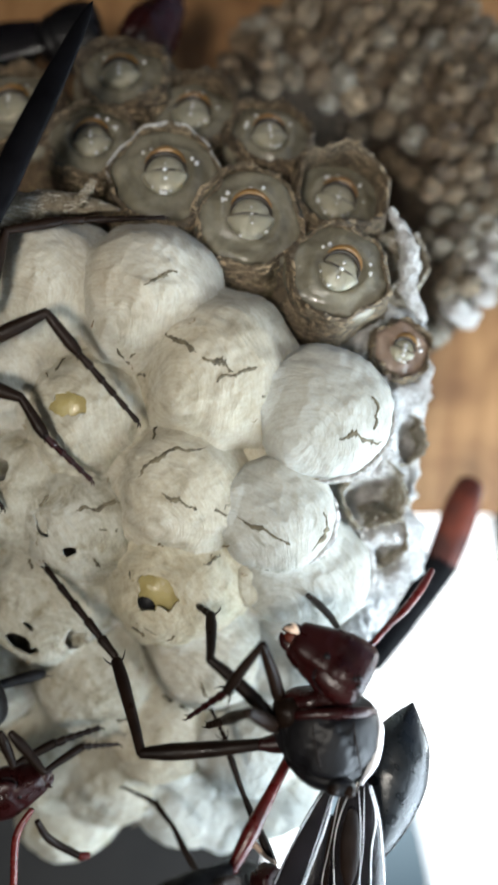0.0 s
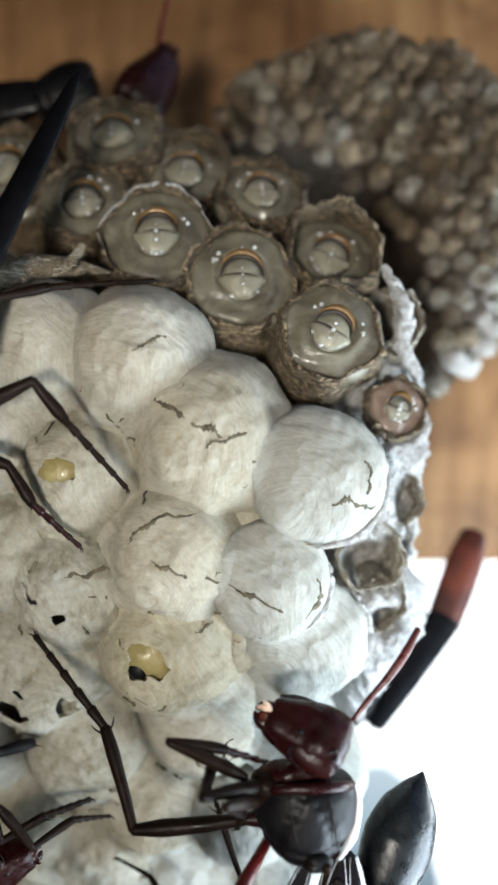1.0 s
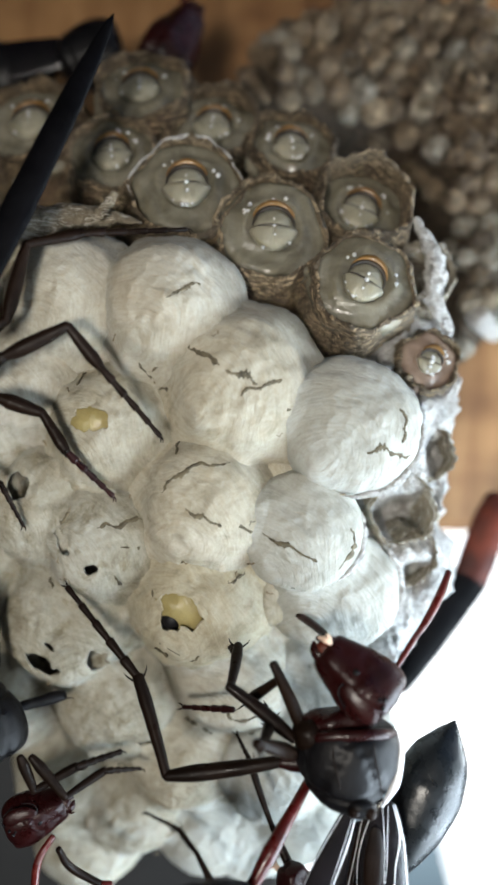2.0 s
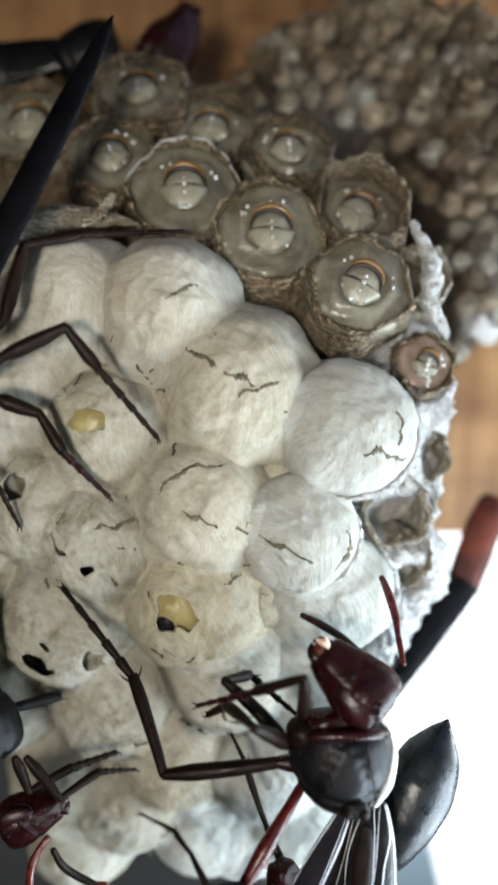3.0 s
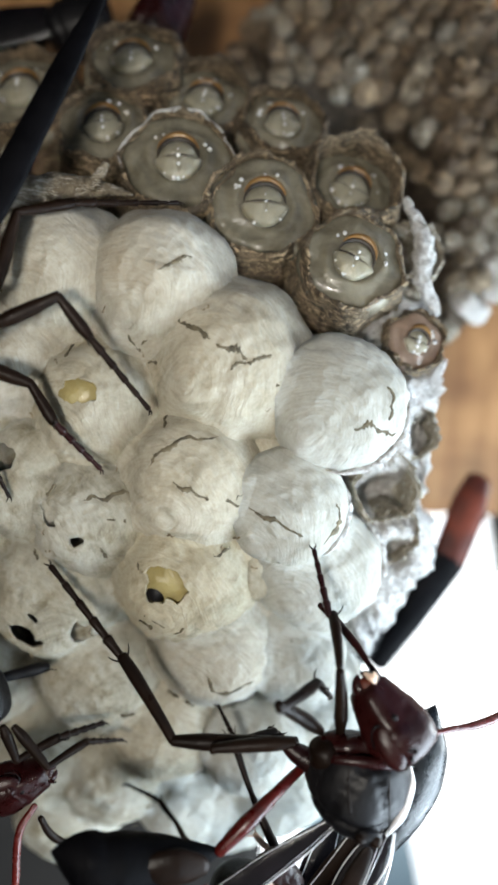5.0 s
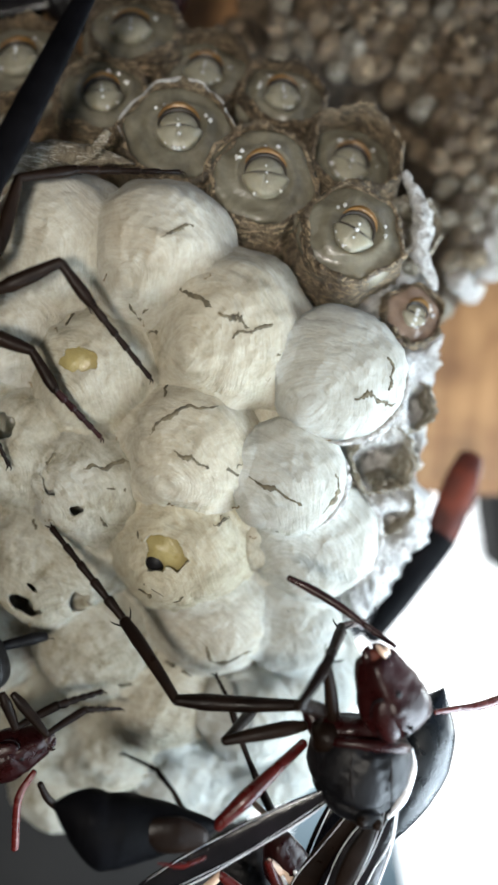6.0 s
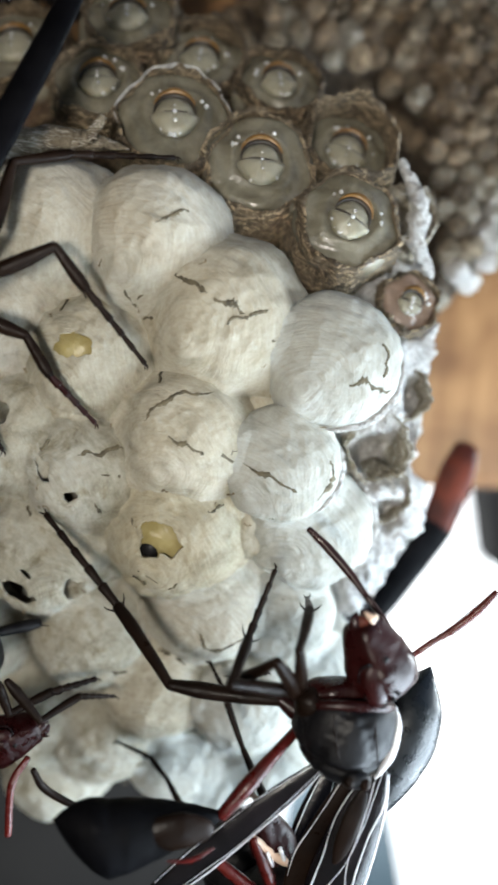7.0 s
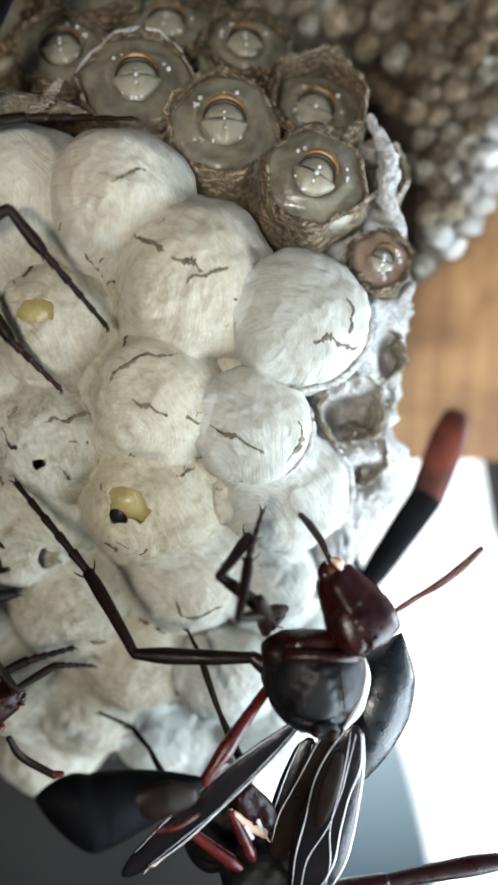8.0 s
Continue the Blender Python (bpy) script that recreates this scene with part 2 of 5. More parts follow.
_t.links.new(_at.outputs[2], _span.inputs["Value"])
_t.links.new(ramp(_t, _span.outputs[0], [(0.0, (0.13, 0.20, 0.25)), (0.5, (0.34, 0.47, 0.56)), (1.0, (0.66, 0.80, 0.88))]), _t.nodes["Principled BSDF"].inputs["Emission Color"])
SKY_GLOW = glow_material("outside", (0.93, 0.97, 1.0), 2.6)

dew, dt, db = nodes_of("dew", 0.02)
db.inputs["Base Color"].default_value = (0.9, 0.92, 0.92, 1)
db.inputs["Transmission Weight"].default_value = 0.55
db.inputs["IOR"].default_value = 1.34
DEW = dew


# ---- tools, in millimetres ----
def mm(p):
    return Vector(p) * MM


def part(name, bm, material, parent=None, label="", place=None, smooth=True):
    """Links a bmesh, built in millimetres, as one mesh object."""
    data = bpy.data.meshes.new(name)
    bmesh.ops.scale(bm, vec=(MM, MM, MM), verts=bm.verts)
    bm.normal_update()
    bm.to_mesh(data)
    bm.free()
    if smooth:
        data.shade_smooth()
    data.materials.append(material)
    ob = new(name, data)
    if parent is not None:
        ob.parent = parent
    if place is not None:
        ob.matrix_basis = place
    if label:
        ob["label"] = label
    return ob


def basis(origin, ahead, front):
    """A pose at origin (mm): z along ahead, y near front."""
    z = Vector(ahead).normalized()
    y = Vector(front)
    y = (y - z * y.dot(z)).normalized()
    x = y.cross(z)
    m = Matrix((x, y, z)).transposed().to_4x4()
    m.translation = mm(origin)
    return m


def toward(origin, way, roll=0.0):
    """A pose at origin (mm) whose z axis points along way."""
    q = Vector(way).normalized().to_track_quat("Z", "Y")
    return Matrix.Translation(mm(origin)) @ q.to_matrix().to_4x4() @ Matrix.Rotation(roll, 4, "Z")


def rings(bm, loops, close_start=True, close_end=True):
    """Skins a list of rings of points."""
    made = [[bm.verts.new(p) for p in loop] for loop in loops]
    n = len(made[0])
    for a, b in zip(made, made[1:]):
        for k in range(n):
            bm.faces.new((a[k], a[(k + 1) % n], b[(k + 1) % n], b[k]))
    if close_start:
        bm.faces.new(list(reversed(made[0])))
    if close_end:
        bm.faces.new(made[-1])
    return made


def curve_points(points, steps):
    """Catmull-Rom through points."""
    ps = [Vector(p) for p in points]
    if steps <= 1 or len(ps) < 3:
        return ps
    ext = [2 * ps[0] - ps[1], *ps, 2 * ps[-1] - ps[-2]]
    out = []
    for a, b, c, d in zip(ext, ext[1:], ext[2:], ext[3:]):
        for k in range(steps):
            s = k / steps
            out.append(0.5 * ((2 * b) + (c - a) * s + (2 * a - 5 * b + 4 * c - d) * s * s + (3 * b - a - 3 * c + d) * s ** 3))
    return [*out, ps[-1]]


def tube(points, radii, steps=5, sides=12, flat=1.0, bm=None, lean=(0, 1, 0)):
    """A rounded tube through points, with a radius at each; flat squeezes it along lean."""
    bm = bm or bmesh.new()
    ps = curve_points(points, steps)
    given = np.linspace(0, 1, len(radii))
    rs = np.interp(np.linspace(0, 1, len(ps)), given, radii)
    loops = []
    up = Vector(lean)
    for i, p in enumerate(ps):
        way = (ps[min(i + 1, len(ps) - 1)] - ps[max(i - 1, 0)]).normalized()
        side = way.cross(up)
        if side.length < 1e-4:
            side = way.orthogonal()
        side.normalize()
        front = side.cross(way).normalized()

        def ring(centre, r):
            return [centre + side * (r * math.cos(a)) + front * (r * flat * math.sin(a)) for a in (2 * math.pi * k / sides for k in range(sides))]

        if i == 0:
            for q in (0.15, 0.6, 0.9):
                loops.append(ring(p - way * rs[0] * 0.6 * math.sqrt(1 - q * q), rs[0] * q))
        loops.append(ring(p, rs[i]))
        if i == len(ps) - 1:
            for q in (0.9, 0.6, 0.15):
                loops.append(ring(p + way * rs[-1] * 0.6 * math.sqrt(1 - q * q), rs[-1] * q))
    rings(bm, loops)
    return bm


def lathe(profile, sides=28, squash=1.0, rough=0.0, grain=1.0, seed=0.0, bm=None, steps=4):
    """A body of revolution round z from (height, radius) pairs; squash narrows y; rough adds uneven relief."""
    bm = bm or bmesh.new()
    ps = curve_points([(h, r, 0) for h, r in profile], steps)
    loops = []
    for p in ps:
        h, r = p.x, max(p.y, 0.02)
        loop = []
        for k in range(sides):
            a = 2 * math.pi * k / sides
            v = Vector((r * math.cos(a), r * squash * math.sin(a), h))
            if rough:
                v += v.normalized() * rough * noise.noise(v * grain + Vector((seed, seed, seed)))
            loop.append(v)
        loops.append(loop)
    rings(bm, loops)
    return bm


def thing(name, place, label, category, group="", kind=""):
    ob = new(name)
    ob.empty_display_size = 0.002
    ob.matrix_basis = Matrix.Translation(mm(place))
    return tagged(ob, label, category, group, kind)


# ---- the setting ----
def slab(name, lo, hi, material, label, bevel=1.0, wave=0.0):
    bm = bmesh.new()
    bmesh.ops.create_cube(bm, size=1)
    for v in bm.verts:
        v.co = Vector([lo[k] + (v.co[k] + 0.5) * (hi[k] - lo[k]) for k in range(3)])
    bmesh.ops.bevel(bm, geom=bm.edges[:], offset=bevel, segments=3, affect="EDGES")
    ob = part(name, bm, material, smooth=False)
    return tagged(ob, label, "", "", "structure")


slab("wall_back", (-240, 92, -9.2), (75, 112, 200), WOOD, "warm brown wooden board behind the nests", 1.5)
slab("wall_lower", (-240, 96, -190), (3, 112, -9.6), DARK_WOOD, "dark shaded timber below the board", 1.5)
# four unseen slabs, added to keep daylight off the front of the nests
slab("ceiling", (-240, -240, 201), (75, 112, 221), DARK_WOOD, "unseen dark boards overhead, added to block daylight")
slab("wall_left", (-262, -240, -190), (-241, 112, 200), DARK_WOOD, "unseen dark wall at left, added to block daylight")
slab("wall_behind", (-240, -262, -390), (240, -241, 200), PLASTER, "unseen plastered wall facing the nests, added to block daylight")
slab("floor", (-262, -262, -412), (40, 112, -391), DARK_WOOD, "unseen dark slab below, added to block daylight")
glow = slab("backdrop", (-400, 520, -420), (620, 524, 260), SKY_GLOW, "overexposed white daylight outside")

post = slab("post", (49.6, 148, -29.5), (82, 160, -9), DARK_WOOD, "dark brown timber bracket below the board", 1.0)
for v in post.data.vertices:
    v.co.x -= (v.co.z + 0.009) * 0.16


def distance():
    """A pale blue shape far off, glowing by emission, in the glare outside."""
    bm = bmesh.new()
    loops = []
    for k in range(25):
        s = k / 24
        w = 10 + 37 * s ** 0.5
        loops.append([(64 + 7 * s + w * math.cos(a), 430 + 9 * math.sin(a), -168 - 170 * s) for a in (2 * math.pi * j / 48 for j in range(48))])
    rings(bm, loops)
    return tagged(part("backdrop_distance", bm, DISTANCE_GLOW), "pale blue distance outside, glowing by itself", "", "", "structure")


distance()

# ---- the comb in front ----
NEST = thing("wasp_nest", (-8, 92, 0), "grey paper wasp nest with white silk caps, on wooden board", "wasp nest")
HEART = Vector((-9, 78, 0))


def nest_part(name, bm, material, place, label=""):
    return part(name, bm, material, NEST, label, Matrix.Translation(-mm((-8, 92, 0))) @ place)


def comb_body():
    bm = bmesh.new()
    bmesh.ops.create_icosphere(bm, subdivisions=6, radius=1)
    for v in bm.verts:
        n = v.co.copy()
        v.co = Vector((n.x * 22.5, n.y * 17, n.z * 32))
        v.co += n * (0.9 * noise.noise(n * 9) + 0.45 * noise.noise(n * 24) + 0.2 * noise.noise(n * 60))
    nest_part("comb", bm, PAPER, Matrix.Translation(mm((-8, 78, 0))), "rough grey-brown chewed paper")
    nest_part("stalk", lathe([(0, 5), (3, 4.2), (8, 4.5), (12, 7)], rough=0.6, grain=0.8), PAPER, toward((-8, 92.5, 2), (0, -1, 0)), "dark papery stalk")


def comb_side():
    """The pale flaky flank of the comb, whitened for daylight, pitted with broken cells."""
    bm = bmesh.new()
    bmesh.ops.create_icosphere(bm, subdivisions=6, radius=1)
    heights = (-17.0, -14.0, -12.2, -10.6, -9.6, -6.2, -5.2, -3.8, -0.7, 1.9, 4.2, 6.0, 10.0, 16.5)
    edges = (9.6, 11.9, 12.8, 13.9, 15.1, 15.1, 14.0, 14.4, 14.7, 15.0, 15.5, 15.6, 15.2, 12.0)
    # broken cells: x, z, half width, half height, depth
    pits = ((10.6, -3.9, 2.3, 1.5, 4.0), (11.2, -8.2, 1.3, 1.1, 2.2), (12.9, -2.3, 1.0, 1.2, 2.0), (13.0, 0.6, 1.1, 1.3, 2.0), (12.7, 7.0, 2.0, 2.2, 4.0), (13.2, 13.0, 2.0, 2.4, 4.0))
    for v in bm.verts:
        n = v.co.copy()
        v.co = Vector((n.x * 5.2, n.y * 9.0, n.z * 16.5))
        if n.x > 0:
            own = 5.2 * math.sqrt(max(0.02, 1 - n.z * n.z))
            v.co.x *= (float(np.interp(v.co.z - 0.5, heights, edges)) - 10.1) / own
        c = v.co.copy()
        v.co += n * (noise.noise(c * 0.35) * 0.6 + abs(noise.noise(c * 0.8)) * 0.9 + noise.noise(c * 1.9) * 0.45 + noise.noise(c * 4.2) * 0.24)
        if n.y < 0.3:
            for x, z, wide, high, deep in pits:
                d = ((v.co.x + 10.1 - x) / wide) ** 2 + ((v.co.z - 0.5 - z) / high) ** 2
                v.co.y += deep * math.exp(-d ** 3)
    nest_part("flank", bm, DAYLIT_WHITE, Matrix.Translation(mm((10.1, 62.5, -0.5))), "pale flaky paper flank, whitened for daylight")


def out_of(apex, lift=0.2):
    """The way in which a cell opens: out of the heart of the comb, mostly to the front."""
    v = Vector(apex) - HEART
    return Vector((v.x * 0.25, v.y - 10, v.z * lift)).normalized()


def crown(q, high, flare):
    """How far the cap falls away from its apex at q radii from it, in radii."""
    if q <= 0.9:
        return high * (1 - math.sqrt(1 - q * q))
    if flare:
        return high * 0.564 + 1.75 * (q - 0.9) + 0.6 * (q - 0.9) ** 2
    if q <= 1.0:
        return high * (1 - math.sqrt(max(0.0, 1 - q * q)))
    return high + 9 * (q - 1.0)


def fall(x, z, apex, r, high):
    """How far back the plain dome of a cap lies at x, z."""
    way = out_of(apex)
    back = 0.0
    for _ in range(2):
        q = math.hypot(x - apex[0] + way.x * back, z - apex[2] + way.z * back) / r
        back = r * (crown(q, high, 1) if q < 2.2 else high * 0.564 + 3.29 + 2.5 * (q - 2.2))
    return apex[1] + back


def blended(p, number):
    """Moves a place of a cap so that neighbouring caps run into one another with soft valleys."""
    depths = [fall(p.x, p.z, row[0], row[1], row[2]) for row in COCOONS if (row[0][0] - p.x) ** 2 + (row[0][2] - p.z) ** 2 < 100]
    own = fall(p.x, p.z, *COCOONS[number][:3])
    least = min(depths)
    soft = least - 0.34 * math.log(sum(math.exp(-(d - least) / 0.34) for d in depths))
    return Vector((p.x, p.y + (soft - own) + 0.5 * (own - least), p.z))


def cocoon(number, apex, r, high=0.85, seed=0, flare=1, holes=(), seams=()):
    """A domed silk cap on its paper cell. holes: (x, y, half length, half width, turn) and seams: places, in radii across the crown."""
    way = out_of(apex)
    m = basis(apex, way, (0, 0, 1))
    off = Vector((seed * 7.3, seed * 3.1, seed * 5.7))
    round_, up = (180, 96) if holes else (96, 50)
    back = m.inverted()
    most = 1.34 if flare else 1.12

    def relief(x, y):
        n = Vector((x, y, 0))
        a = math.atan2(y, x)
        q = math.hypot(x, y) / r
        fold = 0.05 * noise.noise(Vector((q * 7 + 0.6 * noise.noise(n * 0.5 + off), math.cos(a) * 0.8, math.sin(a) * 0.8)) + off)
        return 0.30 * noise.noise(n * 0.38 + off) + 0.13 * noise.noise(n * 1.0 + off) + 0.08 * noise.noise(n * 2.2 + off) + fold

    def plain(x, y):
        q = math.hypot(x, y) / r
        tilt = min(1.0, q) * 0.8
        d = relief(x, y)
        f = d * tilt / max(q * r, 1e-6)
        return Vector((x + x * f, y + y * f, -r * crown(q, high, flare) + d * (1 - 0.5 * tilt)))

    def surface(x, y):
        p = plain(x, y)
        if not flare and math.hypot(x, y) > 0.98 * r:
            return p
        return back @ (blended((m @ (p * MM)) / MM, number) * MM) / MM

    bm = bmesh.new()
    top = bm.verts.new(surface(0, 0))
    lines = []
    for j in range(1, up + 1):
        s = j / up
        q = most * math.sin(s * math.pi / 2) if not flare else most * s
        lines.append([bm.verts.new(surface(q * r * math.cos(b), q * r * math.sin(b))) for b in (2 * math.pi * k / round_ for k in range(round_))])
    for k in range(round_):
        bm.faces.new((top, lines[0][k], lines[0][(k + 1) % round_]))
    for a, b in zip(lines, lines[1:]):
        for k in range(round_):
            bm.faces.new((a[k], b[k], b[(k + 1) % round_], a[(k + 1) % round_]))
    for cx, cy, la, lb, turn in holes:
        gone = []
        for f in bm.faces:
            c = f.calc_center_median()
            x, y = c.x - cx * r, c.y - cy * r
            u, v = x * math.cos(turn) + y * math.sin(turn), -x * math.sin(turn) + y * math.cos(turn)
            edge = 1 + 0.9 * noise.noise(Vector((c.x * 1.5, c.y * 1.5, seed)))
            if (u / (la * r)) ** 2 + (v / (lb * r)) ** 2 < edge:
                gone.append(f)
        bmesh.ops.delete(bm, geom=gone, context="FACES")
    if seed in (3, 7, 10, 15, 17, 24, 26, 27, 28):
        silk, say = SILK_CLEAN_DAYLIT, "clean silk cap, tinted bluish for daylight"
    elif seed == 8:
        silk, say = SILK_TAN, "tan-tinged silk cap"
    elif seed in (2, 5, 6, 14):
        silk, say = SILK_CREAM, "cream silk cap"
    elif seed in (9, 12, 13, 16, 18, 20, 21, 22, 23, 25):
        silk, say = SILK_OLD, "stained grey silk cap"
    else:
        silk, say = SILK, "white silk cap"
    ob = nest_part("cocoon_cap", bm, silk, m, "torn " + say if holes else say)
    if holes:
        solid = ob.modifiers.new("thickness", "SOLIDIFY")
        solid.thickness, solid.offset = 0.16 * MM, -1
    for k, path in enumerate(seams):
        part("seam", seam_mesh(surface, r, path, seed + k), SEAM, ob, "dark torn seam")
    wall = bmesh.new()
    loops = []
    for h, w in ((-r * high - 2.0, 0.985), (-r * high - 8, 0.97), (-r * high - 16, 0.9)):
        loops.append([Vector((w * r * math.cos(a), w * r * math.sin(a), h)) + Vector((math.cos(a), math.sin(a), 0)) * 0.25 * noise.noise(Vector((math.cos(a) * 3, math.sin(a) * 3, h + seed))) for a in (2 * math.pi * k / 40 for k in range(40))])
    rings(wall, loops, False, True)
    nest_part("cell_wall", wall, PAPER if flare else SILK_CLEAN_DAYLIT, m)
    if seed in (3, 7, 10):
        # thin cap edge, turned up along its free side, painted white as if sunlit
        first, last = {3: (-1.75, 0.1), 7: (-0.95, 0.35), 10: (-0.75, 0.75)}[seed]
        lip = []
        for k, a in enumerate(np.linspace(first, last, 15)):
            q = 1.005 + 0.03 * noise.noise(Vector((k * 0.5, seed, 0)))
            lip.append(Vector((q * r * math.cos(a), q * r * math.sin(a), -r * high * (0.80 + 0.06 * noise.noise(Vector((k * 0.4, seed, 7)))))))
        part("lip", tube(lip, [0.03, 0.22, 0.34, 0.4, 0.3, 0.36, 0.24, 0.03], 3, 8, 0.9), DAYLIT_WHITE, ob, "frayed cap edge painted white as a sunlit rim")
    return m


def seam_mesh(surface, r, path, seed, width=0.19):
    """A dark ragged strip, slightly proud of the cap that it lies on."""
    bm = bmesh.new()
    ps = curve_points([(x * r, y * r, 0) for x, y in path], 9)
    rows = []
    for i, p in enumerate(ps):
        way = (ps[min(i + 1, len(ps) - 1)] - ps[max(i - 1, 0)]).normalized()
        side = Vector((-way.y, way.x, 0))
        p = p + side * (0.35 * noise.noise(Vector((i * 0.16, seed * 1.7, 1))) + 0.1 * noise.noise(Vector((i * 0.6, seed * 1.7, 5))))
        s = max(0.12, math.sin(math.pi * (i + 0.4) / len(ps))) ** 0.6
        w = width * s * (0.25 + 2.3 * abs(noise.noise(Vector((i * 0.55, seed * 2.3, 4)))))
        rows.append([surface(e.x, e.y) + Vector((0, 0, h)) for e, h in ((p + side * w, 0.0), (p + side * w * 0.5, 0.045), (p - side * w * 0.5, 0.045), (p - side * w, 0.0))])
    made = [[bm.verts.new(v) for v in row] for row in rows]
    for a, b in zip(made, made[1:]):
        for k in range(3):
            bm.faces.new((a[k], a[k + 1], b[k + 1], b[k]))
    for row in made:
        low = [bm.verts.new(row[k].co - Vector((0, 0, 0.12))) for k in (0, 3)]
        row.extend(low)
    for a, b in zip(made, made[1:]):
        bm.faces.new((a[4], a[0], b[0], b[4]))
        bm.faces.new((a[3], a[5], b[5], b[3]))
    return bm


def pupa(m, r, place, turn, eye=None):
    """A soft yellow pupa under a torn cap."""
    ob = new("wasp_pupa")
    ob.empty_display_size = 0.002
    ob.matrix_basis = m @ Matrix.Translation(mm(place)) @ Matrix.Rotation(turn, 4, "Z")
    tagged(ob, "soft yellow wasp pupa showing through a torn cap", "pupa", "pupae under torn caps")
    bm = bmesh.new()
    bmesh.ops.create_uvsphere(bm, u_segments=32, v_segments=20, radius=1)
    for v in bm.verts:
        n = v.co.copy()
        v.co = Vector((n.x * r * 0.68, n.y * r * 0.55, n.z * r * 0.55)) + n * 0.12 * noise.noise(n * 2.5)
    part("body", bm, PUPA, ob)
    if eye:
        bm = bmesh.new()
        bmesh.ops.create_uvsphere(bm, u_segments=20, v_segments=14, radius=0.82)
        part("eye", bm, BLACK, ob, "dark round eye", Matrix.Translation(mm(eye)))
    return ob


comb_body()
comb_side()

COCOONS = [
    # apex, radius, height of the dome, seed, skirt, holes, seams
    ((-5.38, 46.20, 10.42), 3.95, 0.68, 1, 1, (), [[(0.06, -0.06), (0.30, 0.02), (0.42, 0.12), (0.58, 0.22)]]),
    ((-0.44, 46.00, 5.29), 4.4, 0.68, 2, 1, (), [[(-0.78, 0.5), (-0.6, 0.34), (-0.34, 0.16)], [(-0.26, 0.1), (0.02, 0.0), (0.2, -0.08)], [(-0.05, -0.27), (0.2, -0.13), (0.52, -0.04)], [(0.6, -0.47), (0.95, -0.48)]]),
    ((6.60, 46.60, 2.44), 4.50, 0.68, 3, 0, (), [[(0.082, -0.407), (0.298, -0.353), (0.532, -0.407), (0.748, -0.47)], [(0.532, 0.196), (0.64, -0.065), (0.586, -0.263)]]),
    ((-12.29, 47.80, 11.41), 3.9, 0.64, 4, 1),
    ((-9.62, 48.20, 2.45), 3.7, 0.60, 5, 1, [(-0.19, 0.14, 0.34, 0.2, -0.1)]),
    ((-2.98, 47.00, -2.70), 4.0, 0.68, 6, 1, (), [[(-0.69, 0.23), (-0.47, 0.49), (-0.09, 0.66), (0.39, 0.72)], [(-0.3, 0.02), (-0.04, -0.15), (0.24, -0.27)], [(0.5, -0.3), (0.7, -0.42)]]),
    ((3.24, 47.80, -4.46), 3.95, 0.64, 7, 0, (), [[(-0.677, 0.045), (-0.277, -0.199), (0.171, -0.423)], [(0.707, 0.074), (0.805, -0.277), (0.581, -0.589)]]),
    ((-3.70, 48.80, -9.56), 3.95, 0.64, 8, 1, [(-0.28, 0.06, 0.40, 0.24, -0.5), (-0.42, -0.12, 0.17, 0.17, 0)], [[(0.5, 0.45), (0.8, 0.55)], [(-0.62, -0.5), (-0.3, -0.72)]]),
    ((-10.23, 49.40, -5.13), 3.8, 0.60, 9, 1, [(-0.62, 0.03, 0.12, 0.24, 0.3), (-0.12, -0.44, 0.13, 0.09, 0.3)], [[(0, 0.3), (0.36, 0.33), (0.75, 0.37)], [(0.4, -0.05), (0.7, -0.08)]]),
    ((5.70, 51.00, -9.00), 4.60, 0.64, 10, 0),
    ((-1.78, 52.40, -15.48), 3.9, 0.64, 11, 1, (), [[(-0.15, -0.3), (0.05, -0.6), (0.75, -0.5)]]),
    ((-13.78, 51.80, -11.49), 4.3, 0.56, 12, 1, [(-0.25, -0.52, 0.28, 0.17, -0.3), (-0.08, -0.2, 0.1, 0.04, -0.7), (0.64, -0.5, 0.15, 0.19, 0)]),
    ((-10.70, 54.00, -17.94), 4.2, 0.60, 13, 1),
    ((-5.67, 55.40, -22.49), 4.0, 0.64, 14, 1),
    ((0.98, 55.60, -23.60), 3.9, 0.64, 15, 0),
    ((-10.15, 58.40, -27.58), 3.9, 0.60, 16, 1),
    ((-4.24, 60.00, -30.33), 3.9, 0.60, 17, 0),
    ((-14.83, 50.20, -2.81), 3.9, 0.56, 18, 1, [(-0.25, 0.4, 0.26, 0.2, -0.7)]),
    ((-15.75, 49.60, 5.99), 3.7, 0.60, 19, 1),
    ((-19.58, 51.00, 1.65), 3.9, 0.60, 20, 1),
    ((-20.93, 52.50, -7.58), 3.9, 0.60, 21, 1),
    ((-20.26, 56.00, -18.40), 3.9, 0.60, 22, 1),
    ((-15.56, 58.50, -26.12), 3.9, 0.60, 23, 1),
    ((-0.49, 61.00, -31.28), 3.9, 0.60, 24, 0),
    ((4.30, 54.60, -16.13), 3.9, 0.64, 26, 0),
    ((3.71, 60.00, -29.44), 3.9, 0.60, 27, 0),
    ((6.95, 57.50, -21.44), 3.9, 0.60, 28, 0),
    ((-15.12, 62.00, -32.71), 3.9, 0.60, 25, 1),
]
for place, size in (((2.20, 53.30, -0.63), 2.8), ((1.48, 54.40, -8.66), 2.8)):
    web = bmesh.new()
    bmesh.ops.create_icosphere(web, subdivisions=4, radius=size)
    for v in web.verts:
        v.co += v.co.normalized() * 0.4 * noise.noise(v.co * 0.9)
    nest_part("silk_web", web, SILK_CREAM, Matrix.Translation(mm(place)), "loose silk between the caps")
CAPS = [cocoon(k, *row) for k, row in enumerate(COCOONS)]


